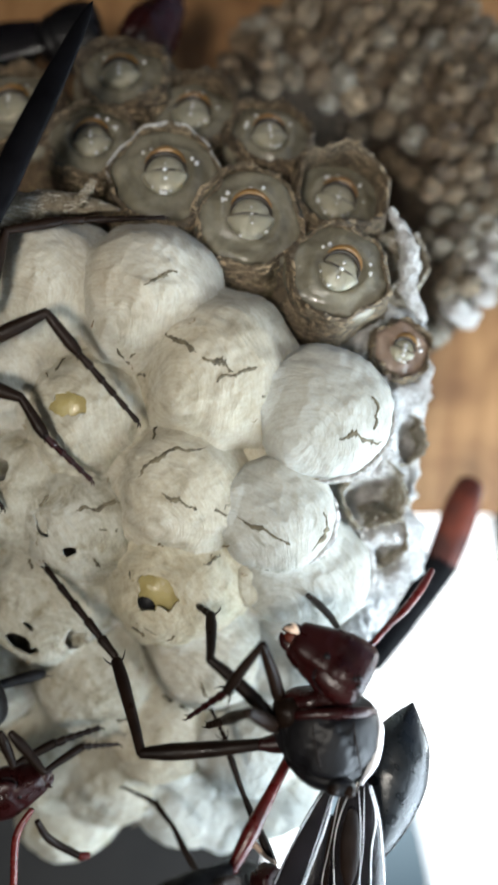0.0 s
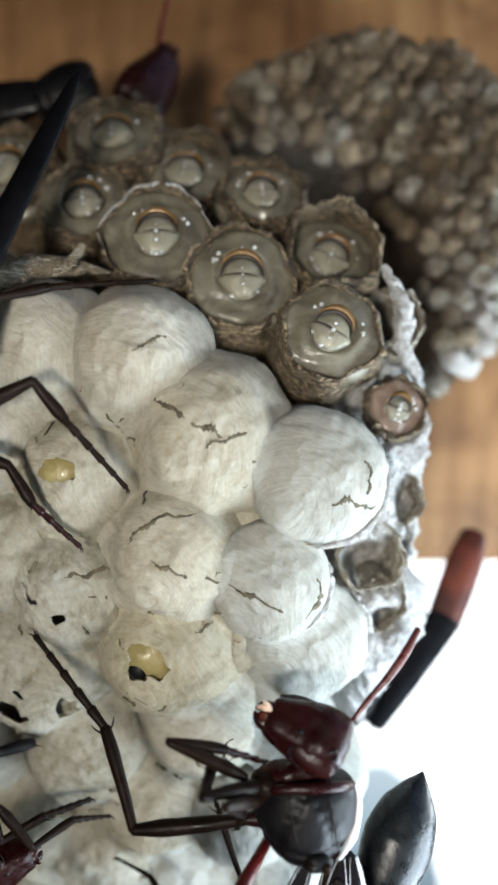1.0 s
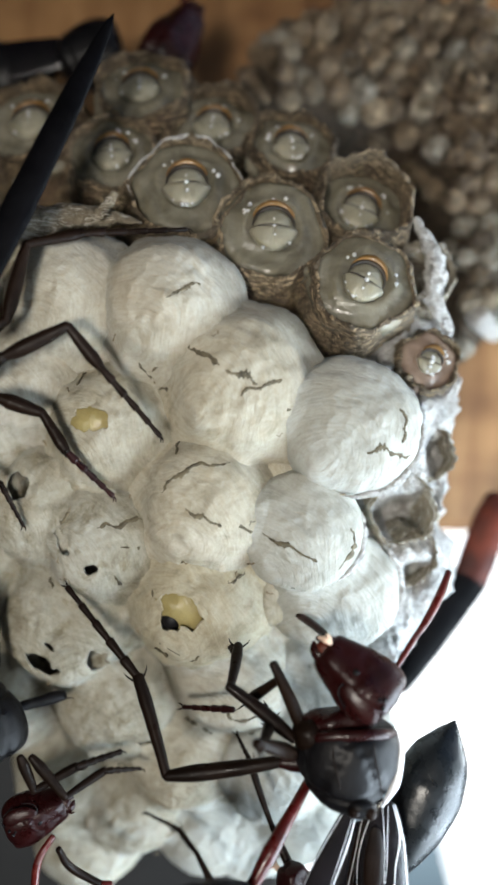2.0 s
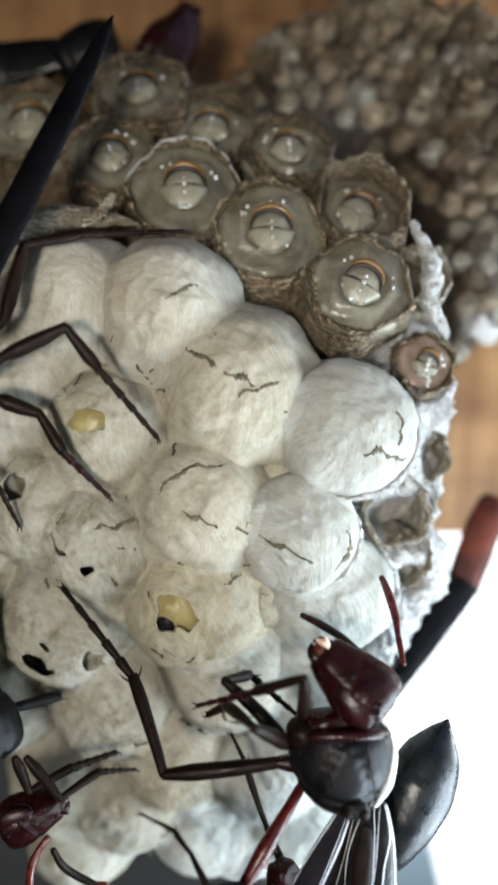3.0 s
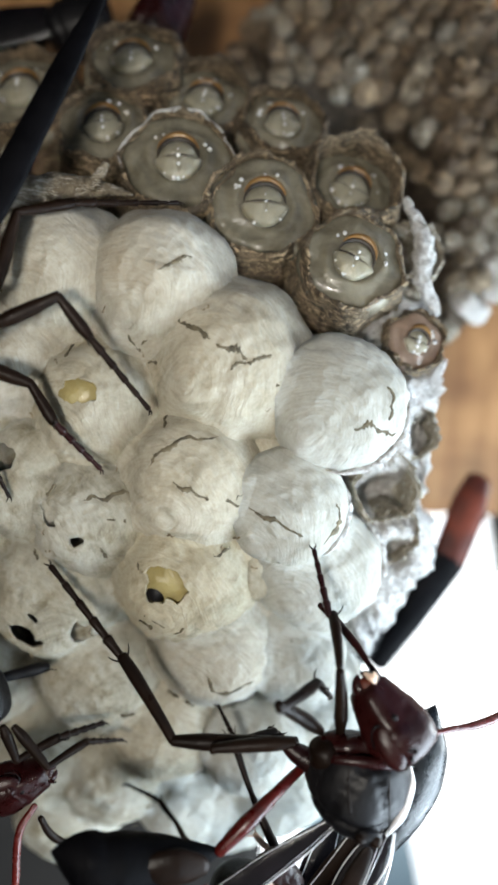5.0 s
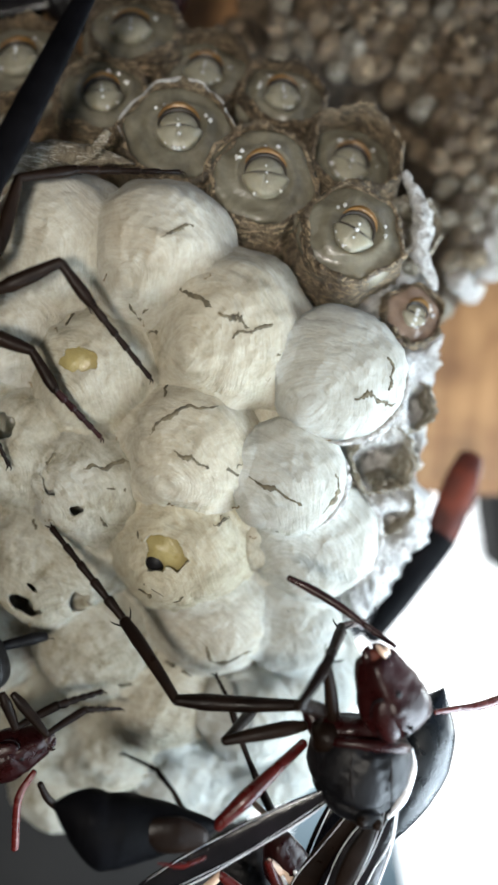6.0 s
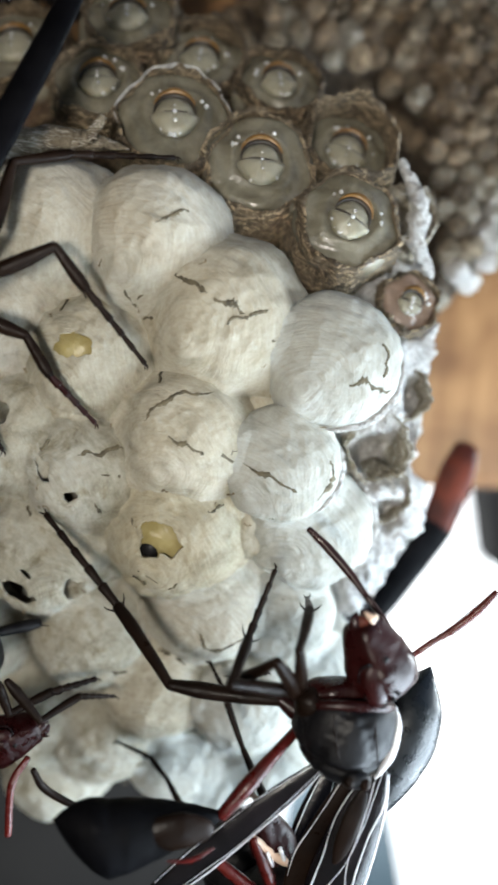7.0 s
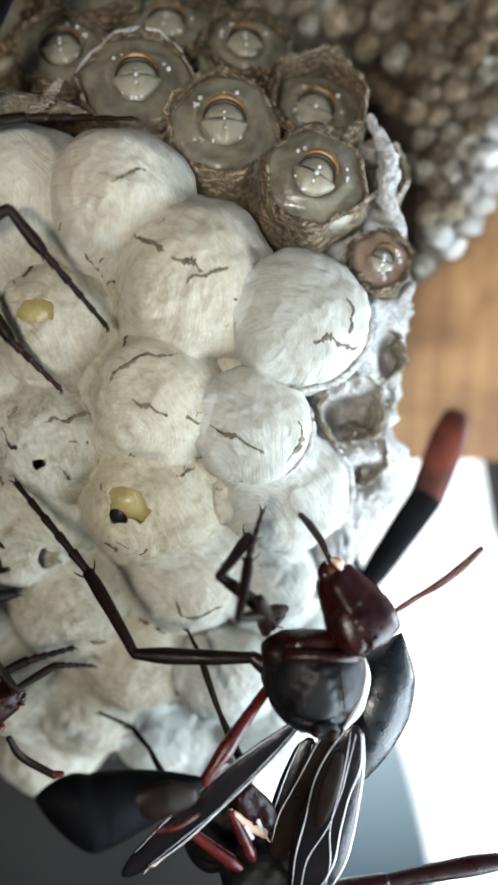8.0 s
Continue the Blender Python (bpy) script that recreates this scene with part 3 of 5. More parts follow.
def crumb(place, seed, size=1.0, material=None):
    """A bit of chewed paper that sticks to the silk."""
    rng = random.Random(seed)
    pts, turn = [], rng.uniform(0, 6.3)
    for k in range(4):
        x = place[0] + size * 0.33 * k * math.cos(turn) + rng.uniform(-0.12, 0.12)
        z = place[2] + size * 0.33 * k * math.sin(turn) + rng.uniform(-0.12, 0.12)
        near = min(fall(x, z, *row[:3]) for row in COCOONS)
        pts.append((x, near - 0.16, z))
    bm = tube(pts, [size * w for w in (0.04, 0.12, 0.05, 0.1, 0.03)], 3, 8)
    for v in bm.verts:
        v.co.z += 0.15 * noise.noise(v.co * 4)
    nest_part("paper_crumb", bm, material or SEAM, Matrix.Identity(4), "brown crumb of nest paper")


for k, place in enumerate(((-7.29, 48.00, 6.58), (-6.75, 48.00, 5.62), (-6.33, 48.00, 5.02), (-4.99, 48.00, 0.67), (-11.30, 49.00, 5.20), (-12.19, 50.00, -3.09), (-14.24, 51.00, -7.55), (-8.69, 50.00, -7.96), (-6.74, 50.00, -8.40), (-5.75, 50.00, -12.45), (-0.76, 49.00, -7.26), (-7.60, 54.00, -20.13), (-4.42, 54.00, -18.74))):
    crumb(place, k)
# dark speck that stands in for a tiny hole in the cap
crumb((3.60, 54.00, -14.40), 77, 0.4, CREASE)
grit = random.Random(12)
made = 0
while made < 46:
    one, two = grit.sample(COCOONS[:22], 2)
    a, b = Vector(one[0]), Vector(two[0])
    if (a - b).length > 9.5:
        continue
    across = (b - a).cross(Vector((0, 1, 0))).normalized()
    spot = a.lerp(b, grit.uniform(0.42, 0.58)) + across * grit.uniform(-2.6, 2.6)
    crumb((spot.x, spot.y, spot.z), 100 + made, grit.uniform(0.35, 0.8), grit.choice((SEAM, CRUMB, CRUMB)))
    made += 1
pupa(CAPS[4], 3.7, (-0.6, 0.4, -2.2), 0.1)
pupa(CAPS[7], 3.95, (-0.9, 0.3, -2.35), -0.4, (-0.4, -0.95, 1.25))


def open_cell(mouth, r, seed, way=None, flare=1.0, material=None, rimmed=False):
    """A papery cell with an uneven open rim."""
    way = way or out_of(mouth, 0.5)
    bm = bmesh.new()
    n = 96
    loops = []
    outer = [(1.0 * flare + 0.3 * (1 - (1 - k / 14) ** 2) if k < 12 else 1.1, -0.68 * k) for k in range(18, -1, -1)]
    for w, h in (*outer, (0.97 * flare, 0.05), (0.95, -2.5), (0.86, -6), (0.6, -8)):
        loop = []
        outside = h <= 0 and w >= 1.0
        for k in range(n):
            a = 2 * math.pi * k / n
            c, s = math.cos(a), math.sin(a)
            hexed = 1 + 0.045 * math.cos(6 * a + seed) + 0.16 * noise.noise(Vector((c * 1.1, s * 1.1, seed * 2.7)))
            rim = (0.55 * noise.noise(Vector((c * 2, s * 2, seed * 3.3))) + 0.3 * noise.noise(Vector((c * 7, s * 7, seed)))) * max(0, 1 + h / 4)
            wob = 0.2 * noise.noise(Vector((c * 3, s * 3, h * 0.7 + seed)))
            if outside:
                wob += 0.45 * abs(noise.noise(Vector((c * r * 1.1, s * r * 1.1, h * 1.5 + seed)))) + 0.16 * noise.noise(Vector((c * r * 2.6, s * r * 2.6, h * 3 + seed)))
            loop.append(((w * r * hexed + wob) * c, (w * r * hexed + wob) * s, h + rim))
        loops.append(loop)
    rings(bm, loops)
    m = basis(mouth, way, (0, 0, 1))
    nest_part("open_cell", bm, material or PAPER, m, "open paper cell")
    if rimmed:
        lip = [Vector(p) for p in loops[18][:52:3]]
        nest_part("rim", tube(lip, [0.02, 0.12, 0.07, 0.16, 0.08, 0.13, 0.02], 2, 6, lean=(0.1, 0.2, 1)), PAPER_PALE, m, "thin pale paper rim")
    return m


def larva(m, r, turn=0.0, sink=0.6, seed=0):
    """A grub that fills its cell, with a round head, an amber brow and drops of dew."""
    rng = random.Random(seed)
    place = m @ Matrix.Translation(mm((0, 0, -sink))) @ Matrix.Rotation(turn, 4, "Z")
    ob = new("wasp_larva")
    ob.empty_display_size = 0.002
    ob.matrix_basis = place
    tagged(ob, "glassy grey wasp larva with dewdrops, in open paper cell", "larva", "larvae in the open cells")
    body = lathe([(-7, 0.1), (-6.5, r * 0.6), (-3, r * 0.98), (-1.1, r * 1.06), (-0.45, r * 1.03), (-0.05, r * 0.93), (0.24, r * 0.76), (0.36, r * 0.60), (0.32, r * 0.46), (0.1, r * 0.3), (0.0, 0.05)], 64, 1, 0.55, 0.55, seed)
    for v in body.verts:
        far, a = math.hypot(v.co.x, v.co.y), math.atan2(v.co.y, v.co.x)
        if far > 0.5 * r and v.co.z > -1.2:
            # soft folds of skin round the head
            v.co.z += 0.09 * math.sin(far * 4.2 + 1.6 * noise.noise(Vector((math.cos(a), math.sin(a), seed))) * 2) - 0.25 * noise.noise(Vector((math.cos(a) * 0.9, math.sin(a) * 0.9, seed * 3.1)))
    part("body", body, LARVA_PINK if r < 2.5 else LARVA, ob)
    hr = min(r * 0.41, 1.55)
    bm = bmesh.new()
    bmesh.ops.create_uvsphere(bm, u_segments=40, v_segments=24, radius=1)
    for v in bm.verts:
        n = v.co.copy()
        a = math.atan2(n.y, n.x)
        lip = n.y < 0.0
        wide = 1.04 + 0.07 * math.cos(4 * (a + math.pi / 2)) if lip else 0.9
        v.co = Vector((n.x * hr * wide, n.y * hr * (1.08 if lip else 0.98), n.z * hr * 0.42))
        if n.z > 0:
            # the lip stands proud of the forehead and parts from it at the mouth
            v.co.z += hr * 0.13 * max(0.0, min(1.0, -n.y * 7 + 0.2)) * min(1.0, n.z * 3)
            v.co.z -= hr * 0.10 * math.exp(-((n.y - 0.02) / 0.07) ** 2)
            v.co.z -= hr * 0.06 * math.exp(-((n.x) / 0.06) ** 2) * (1 if lip else 0)
    head = part("head", bm, LARVA_HEAD, ob, "", Matrix.Translation(mm((0, -0.05 * r, 0.33))))
    arch = [(hr * 0.98 * math.cos(a), hr * 0.16 + hr * 1.02 * math.sin(a), 0.26 + 0.05 * hr * math.sin(a)) for a in np.linspace(0.35, math.pi - 0.35, 11)]
    part("brow", tube(arch, [0.05, 0.18, 0.27, 0.18, 0.05], 3, 10), AMBER, head, "amber brow arch")
    inner = [(hr * 0.93 * math.cos(a), hr * 0.06 + hr * 0.92 * math.sin(a), 0.30) for a in np.linspace(0.02, math.pi - 0.02, 11)]
    part("brow_crease", tube(inner, [0.04, 0.14, 0.19, 0.14, 0.04], 3, 8), CREASE, head, "dark crease under the brow")
    mouth = [(hr * x, hr * (0.02 + 0.04 * math.sin(3 * x + seed)), hr * (0.36 - 0.26 * x * x)) for x in np.linspace(-0.88, 0.88, 9)]
    part("mouth", tube(mouth, [0.05, 0.07, 0.06, 0.07, 0.05], 3, 8), CREASE, head, "thin dark mouth line")
    spots = [(0.0, 0.32, 0.42), (0.02, -0.06, 0.5), (0.05, -0.5, 0.5)]
    for k in range(rng.randint(5, 8)):
        a = -math.pi * (0.12 + 0.76 * rng.random())
        q = rng.uniform(0.85, 1.08)
        spots.append((q * math.cos(a), q * math.sin(a), 0.2))
    for k in range(rng.randint(4, 7)):
        a = math.pi * rng.uniform(0.1, 0.9)
        q = rng.uniform(1.38, 1.6)
        spots.append((q * math.cos(a), q * math.sin(a), 0.1))
    for x, y, z in spots:
        bm = bmesh.new()
        bmesh.ops.create_uvsphere(bm, u_segments=12, v_segments=8, radius=rng.uniform(0.07, 0.18))
        part("dewdrop", bm, DEW, head, "clear bead of dew", Matrix.Translation(mm((hr * x, hr * y, hr * z))))
    return ob


CELLS = [
    # mouth, radius, turn of the grub, depth of the grub, seed
    ((-4.60, 53.60, 19.70), 3.85, 0.0, 0.5, 1),
    ((1.44, 52.80, 16.26), 3.75, -0.05, 0.3, 2),
    ((7.54, 51.40, 12.19), 3.35, -0.5, 0.3, 3),
    ((12.26, 53.50, 7.02), 2.1, -0.4, 0.4, 4),
    ((8.21, 54.60, 19.15), 3.5, -0.4, 2.5, 5),
    ((2.90, 57.00, 23.94), 3.1, 0.0, 0.8, 6),
    ((-3.03, 58.00, 26.32), 3.5, -0.2, 1.2, 7),
    ((-10.26, 55.50, 22.86), 3.3, 0.1, 0.6, 8),
    ((-8.66, 58.50, 29.31), 3.6, 0.0, 0.8, 9),
    ((-17.28, 58.50, 26.90), 4.0, 0.1, 0.9, 10),
]
for mouth, r, turn, sink, seed in CELLS:
    larva(open_cell(mouth, r, seed, rimmed=seed == 1), r, turn, sink, seed)
for mouth, r, seed in [((10.21, 53.50, -3.47), 2.3, 31), ((12.30, 55.00, 13.60), 2.2, 32), ((12.33, 54.50, 0.56), 1.8, 33), ((11.00, 54.50, -6.87), 1.9, 34), ((-21.41, 58.00, 20.68), 3.8, 35)]:
    open_cell(mouth, r, seed, material=PAPER_TAN)


# torn paper that stands up between the cells and the caps
for pts, widths in (
    # outer edge of a right-hand cell, white for the daylight on it
    ([(11.6, 54.6, 17.0), (12.6, 54.6, 15.2), (13.0, 54.6, 13.4), (12.8, 54.8, 11.6), (14.2, 55.6, 9.4)], [0.25, 0.6, 0.75, 0.7, 0.4]),
    ([(-9.95, 50.20, 15.98), (-9.43, 49.40, 16.71), (-8.81, 49.00, 17.55)], [0.32, 0.26, 0.14]),
    ([(-16.48, 49.60, 14.58), (-14.04, 50.00, 15.99), (-11.18, 50.40, 16.56), (-7.52, 50.80, 16.17)], [0.5, 1.0, 0.8, 0.2]),
):
    torn = tube(pts, widths, 6, 14, 0.9)
    for v in torn.verts:
        v.co += Vector((noise.noise(v.co * 1.7), noise.noise(v.co * 1.7 + Vector((9, 0, 0))), noise.noise(v.co * 1.7 + Vector((0, 9, 0))))) * 0.35
    nest_part("paper_shred", torn, DAYLIT_WHITE if pts[0][0] > 0 else PAPER_TAN, Matrix.Identity(4), "torn strip of nest paper")


# ---- the second comb, behind ----
FAR = thing("wasp_nest", (18, 92, 24), "older grey-brown paper nest of small cells, on wooden board", "wasp nest")
FAR_AT = Vector((18, 92, 24))


# its outline in the plane of the board (x, z): an arm above and a tail that hangs from it, round a heart
FAR_HEART = Vector((19, 0, 32))
FAR_EDGE = [(-1.5, 37), (1.5, 40.5), (5.1, 42.3), (9.7, 43.8), (15, 44), (19.8, 43), (24.6, 40), (28.5, 34), (29, 27), (27.6, 20.4), (24.6, 14.8), (20.8, 10), (18, 8.6), (17.8, 16.5), (17, 20), (15.8, 23.5), (14.7, 27.6), (10.6, 29.4), (6.6, 31.1), (3, 32.6), (-0.6, 35)]


def far_reach(angle):
    """How far the comb reaches from its heart at an angle."""
    pairs = sorted((math.atan2(z - FAR_HEART.z, x - FAR_HEART.x) % (2 * math.pi), math.hypot(x - FAR_HEART.x, z - FAR_HEART.z)) for x, z in FAR_EDGE)
    return float(np.interp(angle % (2 * math.pi), [a for a, r in pairs], [r for a, r in pairs], period=2 * math.pi))


def far_front(x, z):
    """Depth of the comb's face at x, z, and how near its edge that is (1: on it)."""
    dx, dz = x - FAR_HEART.x, z - FAR_HEART.z
    full = far_reach(math.atan2(dz, dx))
    gap = full - math.hypot(dx, dz)
    return 68.2 + 0.07 * (z - 25) + 6.5 * max(0.0, 1 - gap / 4.5) ** 2.2, gap


def far_nest():
    bm = bmesh.new()
    loops = []
    for back, s in ((92.4, 0.9), (84, 0.96), (77, 1.0), (0, 0.97), (0, 0.9), (0, 0.8), (0, 0.68), (0, 0.54), (0, 0.4), (0, 0.25), (0, 0.1)):
        loop = []
        for k in range(150):
            a = 2 * math.pi * k / 150
            q = s * far_reach(a)
            x, z = FAR_HEART.x + q * math.cos(a), FAR_HEART.z + q * math.sin(a)
            y = back or far_front(x, z)[0] + 0.9
            lump = Vector((x, y, z))
            loop.append(lump + Vector((math.cos(a), -0.6, math.sin(a))) * 0.5 * noise.noise(lump * 0.5) - FAR_AT)
        loops.append(loop)
    rings(bm, loops)
    part("comb", bm, PAPER_BACK, FAR, "brown paper comb, darkened for shade between cells")
    shapes = []
    for s in range(10):
        c = bmesh.new()
        loops = []
        cup = s % 5
        for w, h in ((0.9, -2.4), (0.98, -0.7), (1.0, 0.1), (0.93, 0.55), (0.74, 0.86), (0.5, 1.0 if cup else 0.45), (0.25, 1.05 if cup else 0.1)):
            loops.append([(w * 1.15 * math.cos(a) * (1 + 0.24 * noise.noise(Vector((math.cos(a) * 1.5, math.sin(a) * 1.5, s * 3 + h * 0.3)))), w * 1.15 * math.sin(a) * (1 + 0.2 * noise.noise(Vector((math.cos(a), math.sin(a), s * 7)))), h + 0.5 * noise.noise(Vector((math.cos(a) * 1.6, math.sin(a) * 1.6, s * 5))) + 0.3 * noise.noise(Vector((math.cos(a) * 2.6 * w, math.sin(a) * 2.6 * w, s * 9 + h)))) for a in (2 * math.pi * k / 16 for k in range(16))])
        rings(c, loops)
        data = bpy.data.meshes.new("cell")
        bmesh.ops.scale(c, vec=(MM, MM, MM), verts=c.verts)
        c.to_mesh(data)
        c.free()
        data.shade_smooth()
        data.materials.append(PAPER_TAIL if s > 4 else PAPER_FAR)
        shapes.append(data)
    pale = [data.copy() for data in shapes[:3]]
    for data in pale:
        data.materials.clear()
        data.materials.append(PAPER_FAR_PALE)
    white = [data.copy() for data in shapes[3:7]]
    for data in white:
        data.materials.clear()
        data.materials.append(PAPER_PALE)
    rng = random.Random(5)
    step = 2.02
    for row in range(22):
        for col in range(18):
            x = -2.5 + step * (col + 0.5 * (row % 2)) + rng.uniform(-0.3, 0.3)
            z = 8.6 + step * 0.866 * row + rng.uniform(-0.3, 0.3)
            y, gap = far_front(x, z)
            if gap < 0.15:
                continue
            slope = Vector((far_front(x + 0.4, z)[0] - far_front(x - 0.4, z)[0], -0.8, far_front(x, z + 0.4)[0] - far_front(x, z - 0.4)[0]))
            way = (slope.normalized() + Vector((rng.uniform(-0.15, 0.15), -0.4, rng.uniform(-0.15, 0.15)))).normalized()
            low = z < 20 + rng.uniform(-3, 3)
            # cells low on the right are painted white for the daylight there
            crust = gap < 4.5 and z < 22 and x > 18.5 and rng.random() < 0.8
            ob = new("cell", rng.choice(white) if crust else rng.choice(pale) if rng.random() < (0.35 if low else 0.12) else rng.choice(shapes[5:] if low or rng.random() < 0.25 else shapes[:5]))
            ob.parent = FAR
            wide = rng.uniform(0.82, 1.06)
            ob.matrix_basis = Matrix.Translation(-mm(FAR_AT)) @ toward((x, y + rng.uniform(-0.5, 0.5), z), way, rng.uniform(0, 6)) @ Matrix.Diagonal((wide, wide * rng.uniform(0.88, 1.12), wide * rng.uniform(0.9, 1.5), 1.0))


far_nest()


# ---- wasps ----
def within(root, m):
    return root.matrix_basis.inverted() @ m


def limb(root, joints, radii, material, tip=None, names=("femur", "tibia", "tarsus"), spine=True):
    """A jointed leg through places in the world (mm): a segment between each two joints."""
    o = root.matrix_basis.translation / MM
    made = []
    for k, (a, b) in enumerate(zip(joints, joints[1:])):
        a, b = Vector(a), Vector(b)
        n = names[min(k, len(names) - 1)]
        bm = segment(n, (b - a).length, radii[k], radii[k + 1], spine)
        made.append(part(n, bm, tip if tip and k == len(joints) - 2 else material, root, "", within(root, toward(a, b - a))))
    return made


def segment(kind, length, ra, rb, spine=True):
    """One leg segment along z, in millimetres."""
    if kind == "tarsus":
        bm = bmesh.new()
        for k in range(5):
            z0, z1 = length * k / 5, length * (k + 0.96) / 5
            w = ra + (rb - ra) * k / 5
            tube([(0, 0, z0), (0, 0, (z0 + z1) / 2), (0, 0, z1)], [w * 0.8, w * 0.9, w * 1.1], 2, 8, bm=bm)
        for s in (-1, 1):
            tube([(0, 0, length), (s * 0.16, -0.05, length + 0.22), (s * 0.2, -0.22, length + 0.36)], [0.07, 0.055, 0.02], 3, 6, bm=bm)
        return bm
    if kind == "tibia":
        bm = tube([(0, 0, 0), (0.05, 0, length * 0.3), (0.05, 0, length * 0.75), (0, 0, length)], [ra * 0.75, ra * 0.9, max(ra, rb) * 1.1, rb * 1.15], 5, 10)
        if spine:
            for s in (-1, 1):
                tube([(s * rb * 0.8, 0, length * 0.96), (s * (rb + 0.3), -0.1, length + 0.2), (s * (rb + 0.42), -0.15, length + 0.5)], [0.07, 0.05, 0.015], 2, 6, bm=bm)
        return bm
    return tube([(0, 0, 0), (0.06, 0, length * 0.25), (0.08, 0, length * 0.6), (0, 0, length)], [ra * 0.8, ra * 1.25, ra * 1.15, rb * 0.85], 5, 12)


def head_mesh():
    bm = lathe([(-2.5, 0.05), (-2.46, 1.15), (-2.1, 1.68), (-1.3, 1.95), (-0.5, 1.92), (0.3, 1.74), (1.1, 1.5), (1.9, 1.24), (2.4, 1.0), (2.55, 0.6), (2.6, 0.05)], 40, 0.86, 0.1, 1.3, 3, steps=5)
    for v in bm.verts:
        a = math.atan2(v.co.y, v.co.x)
        # a flat brow, cheeks set off by a furrow, a keel between the feelers
        v.co.x += 0.12 * (v.co.z + 2.5) * (0.25 if v.co.x > 0 else -0.06)
        k = 1 + 0.07 * math.cos(4 * a + 0.6)
        v.co.x *= k
        v.co.y *= k
        d = (v.co.z - 0.35 - 0.35 * math.cos(2 * a)) / 0.2
        v.co.xy = v.co.xy * (1 - 0.03 * math.exp(-d * d))
        d = (a - 1.45) / 0.16
        if v.co.z > -0.6:
            v.co.xy = v.co.xy * (1 + 0.07 * math.exp(-d * d))
    return bm


def build_head(root, place, shell, eyes=MAROON, jaws=PALE):
    head = part("head", head_mesh(), shell, root, "", place)
    for s in (-1, 1):
        bm = bmesh.new()
        bmesh.ops.create_uvsphere(bm, u_segments=20, v_segments=14, radius=1)
        for v in bm.verts:
            v.co = Vector((v.co.x * 0.75, v.co.y * 0.32, v.co.z * 1.35))
        part("eye", bm, eyes, head, "dark oval eye", Matrix.Translation(mm((0.8, s * 1.46, -0.85))) @ Matrix.Rotation(radians(-10), 4, "Y"))
        jaw = tube([(0.42 * s, 0.3, 2.0), (0.48 * s, 0.38, 2.6), (0.34 * s, 0.36, 3.0), (0.12 * s, 0.3, 3.25)], [0.46, 0.42, 0.3, 0.1], 4, 12, 0.75)
        mandible = part("mandible", jaw, shell, head)
        if jaws is PALE and s < 0:
            part("tooth", tube([(0.5 * s, 0.66, 2.45), (0.5 * s, 0.72, 2.8), (0.3 * s, 0.6, 3.2)], [0.14, 0.24, 0.1], 4, 10), jaws, mandible, "pale tan tooth")
    part("labrum", lathe([(-0.7, 0.05), (-0.5, 0.42), (0.1, 0.5), (0.45, 0.32), (0.6, 0.05)], 16, 0.6, 0.04, 1.5, 8), RUST if jaws is PALE else shell, head, "rust-coloured mouthparts" if jaws is PALE else "", Matrix.Translation(mm((0, 0.42, 2.45))))
    part("palp", tube([(-0.3, 0.5, 2.4), (-0.75, 0.75, 2.7), (-0.8, 0.9, 3.05)], [0.12, 0.1, 0.05], 4, 8), jaws, head)
    for x, z in ((-0.25, -1.75), (0.15, -1.95), (-0.05, -1.5)):
        bm = bmesh.new()
        bmesh.ops.create_uvsphere(bm, u_segments=12, v_segments=8, radius=0.15)
        part("ocellus", bm, BLACK, head, "tiny glossy simple eye", Matrix.Translation(mm((x, 1.62, z))))
    rim = [(0.85 + 0.82 * math.cos(a), 1.66 - 0.4 * abs(math.cos(a)) - 0.12 * abs(math.sin(a)), -0.85 + 1.45 * math.sin(a)) for a in np.linspace(0.3, 2 * math.pi - 0.3, 16)]
    part("eye_rim", tube(rim, [0.04, 0.06, 0.04], 2, 6), BLACK, head, "fine dark rim of the eye")
    part("clypeus", lathe([(-1.1, 0.05), (-0.8, 0.42), (0.1, 0.62), (0.8, 0.5), (1.0, 0.05)], 18, 0.3, 0.05, 1.5, 6), shell, head, "", Matrix.Translation(mm((-0.1, 0.8, 1.6))) @ Matrix.Rotation(radians(12), 4, "X"))
    for s in (-1, 1):
        part("socket", tube([(0.15 + 0.42 * s, 1.15, 0.35), (0.15 + 0.45 * s, 1.38, 0.4)], [0.3, 0.22], 1, 12), BLACK, head, "dark feeler socket")
    return head


def antenna_mesh(length):
    bm = tube([(0, 0, 0), (0.05, 0, length * 0.14), (0.1, 0, length * 0.3)], [0.13, 0.19, 0.2], 3, 10)
    tube([(0.1, 0, length * 0.3), (0.24, 0, length * 0.52), (0.2, 0, length * 0.78), (0, 0, length)], [0.17, 0.26, 0.28, 0.2], 5, 10, bm=bm)
    return bm


def thorax_mesh(r=3.15, high=2.6):
    bm = lathe([(-high, 0.1), (-high * 0.98, r * 0.42), (-high * 0.84, r * 0.74), (-high * 0.5, r * 0.95), (0, r), (high * 0.5, r), (high * 0.85, r * 0.88), (high * 0.98, r * 0.58), (high, 0.1)], 56, 0.86, 0.03, 0.9, 9, steps=8)
    for v in bm.verts:
        # the grooves between the plates
        a = math.atan2(v.co.y, v.co.x)
        for centre, slope in ((2.15, -0.2), (1.05, 0.2), (0.45, 0.06)):
            d = (a - centre - slope * v.co.z) / 0.055
            v.co *= 1 - 0.075 * math.exp(-d * d)
        if v.co.z < 0:
            v.co.x *= 1 + 0.34 * v.co.z / high
        d = (v.co.z + high * 0.45 - 0.25 * math.cos(2 * a)) / 0.16
        v.co *= 1 - 0.075 * math.exp(-d * d)
    return bm


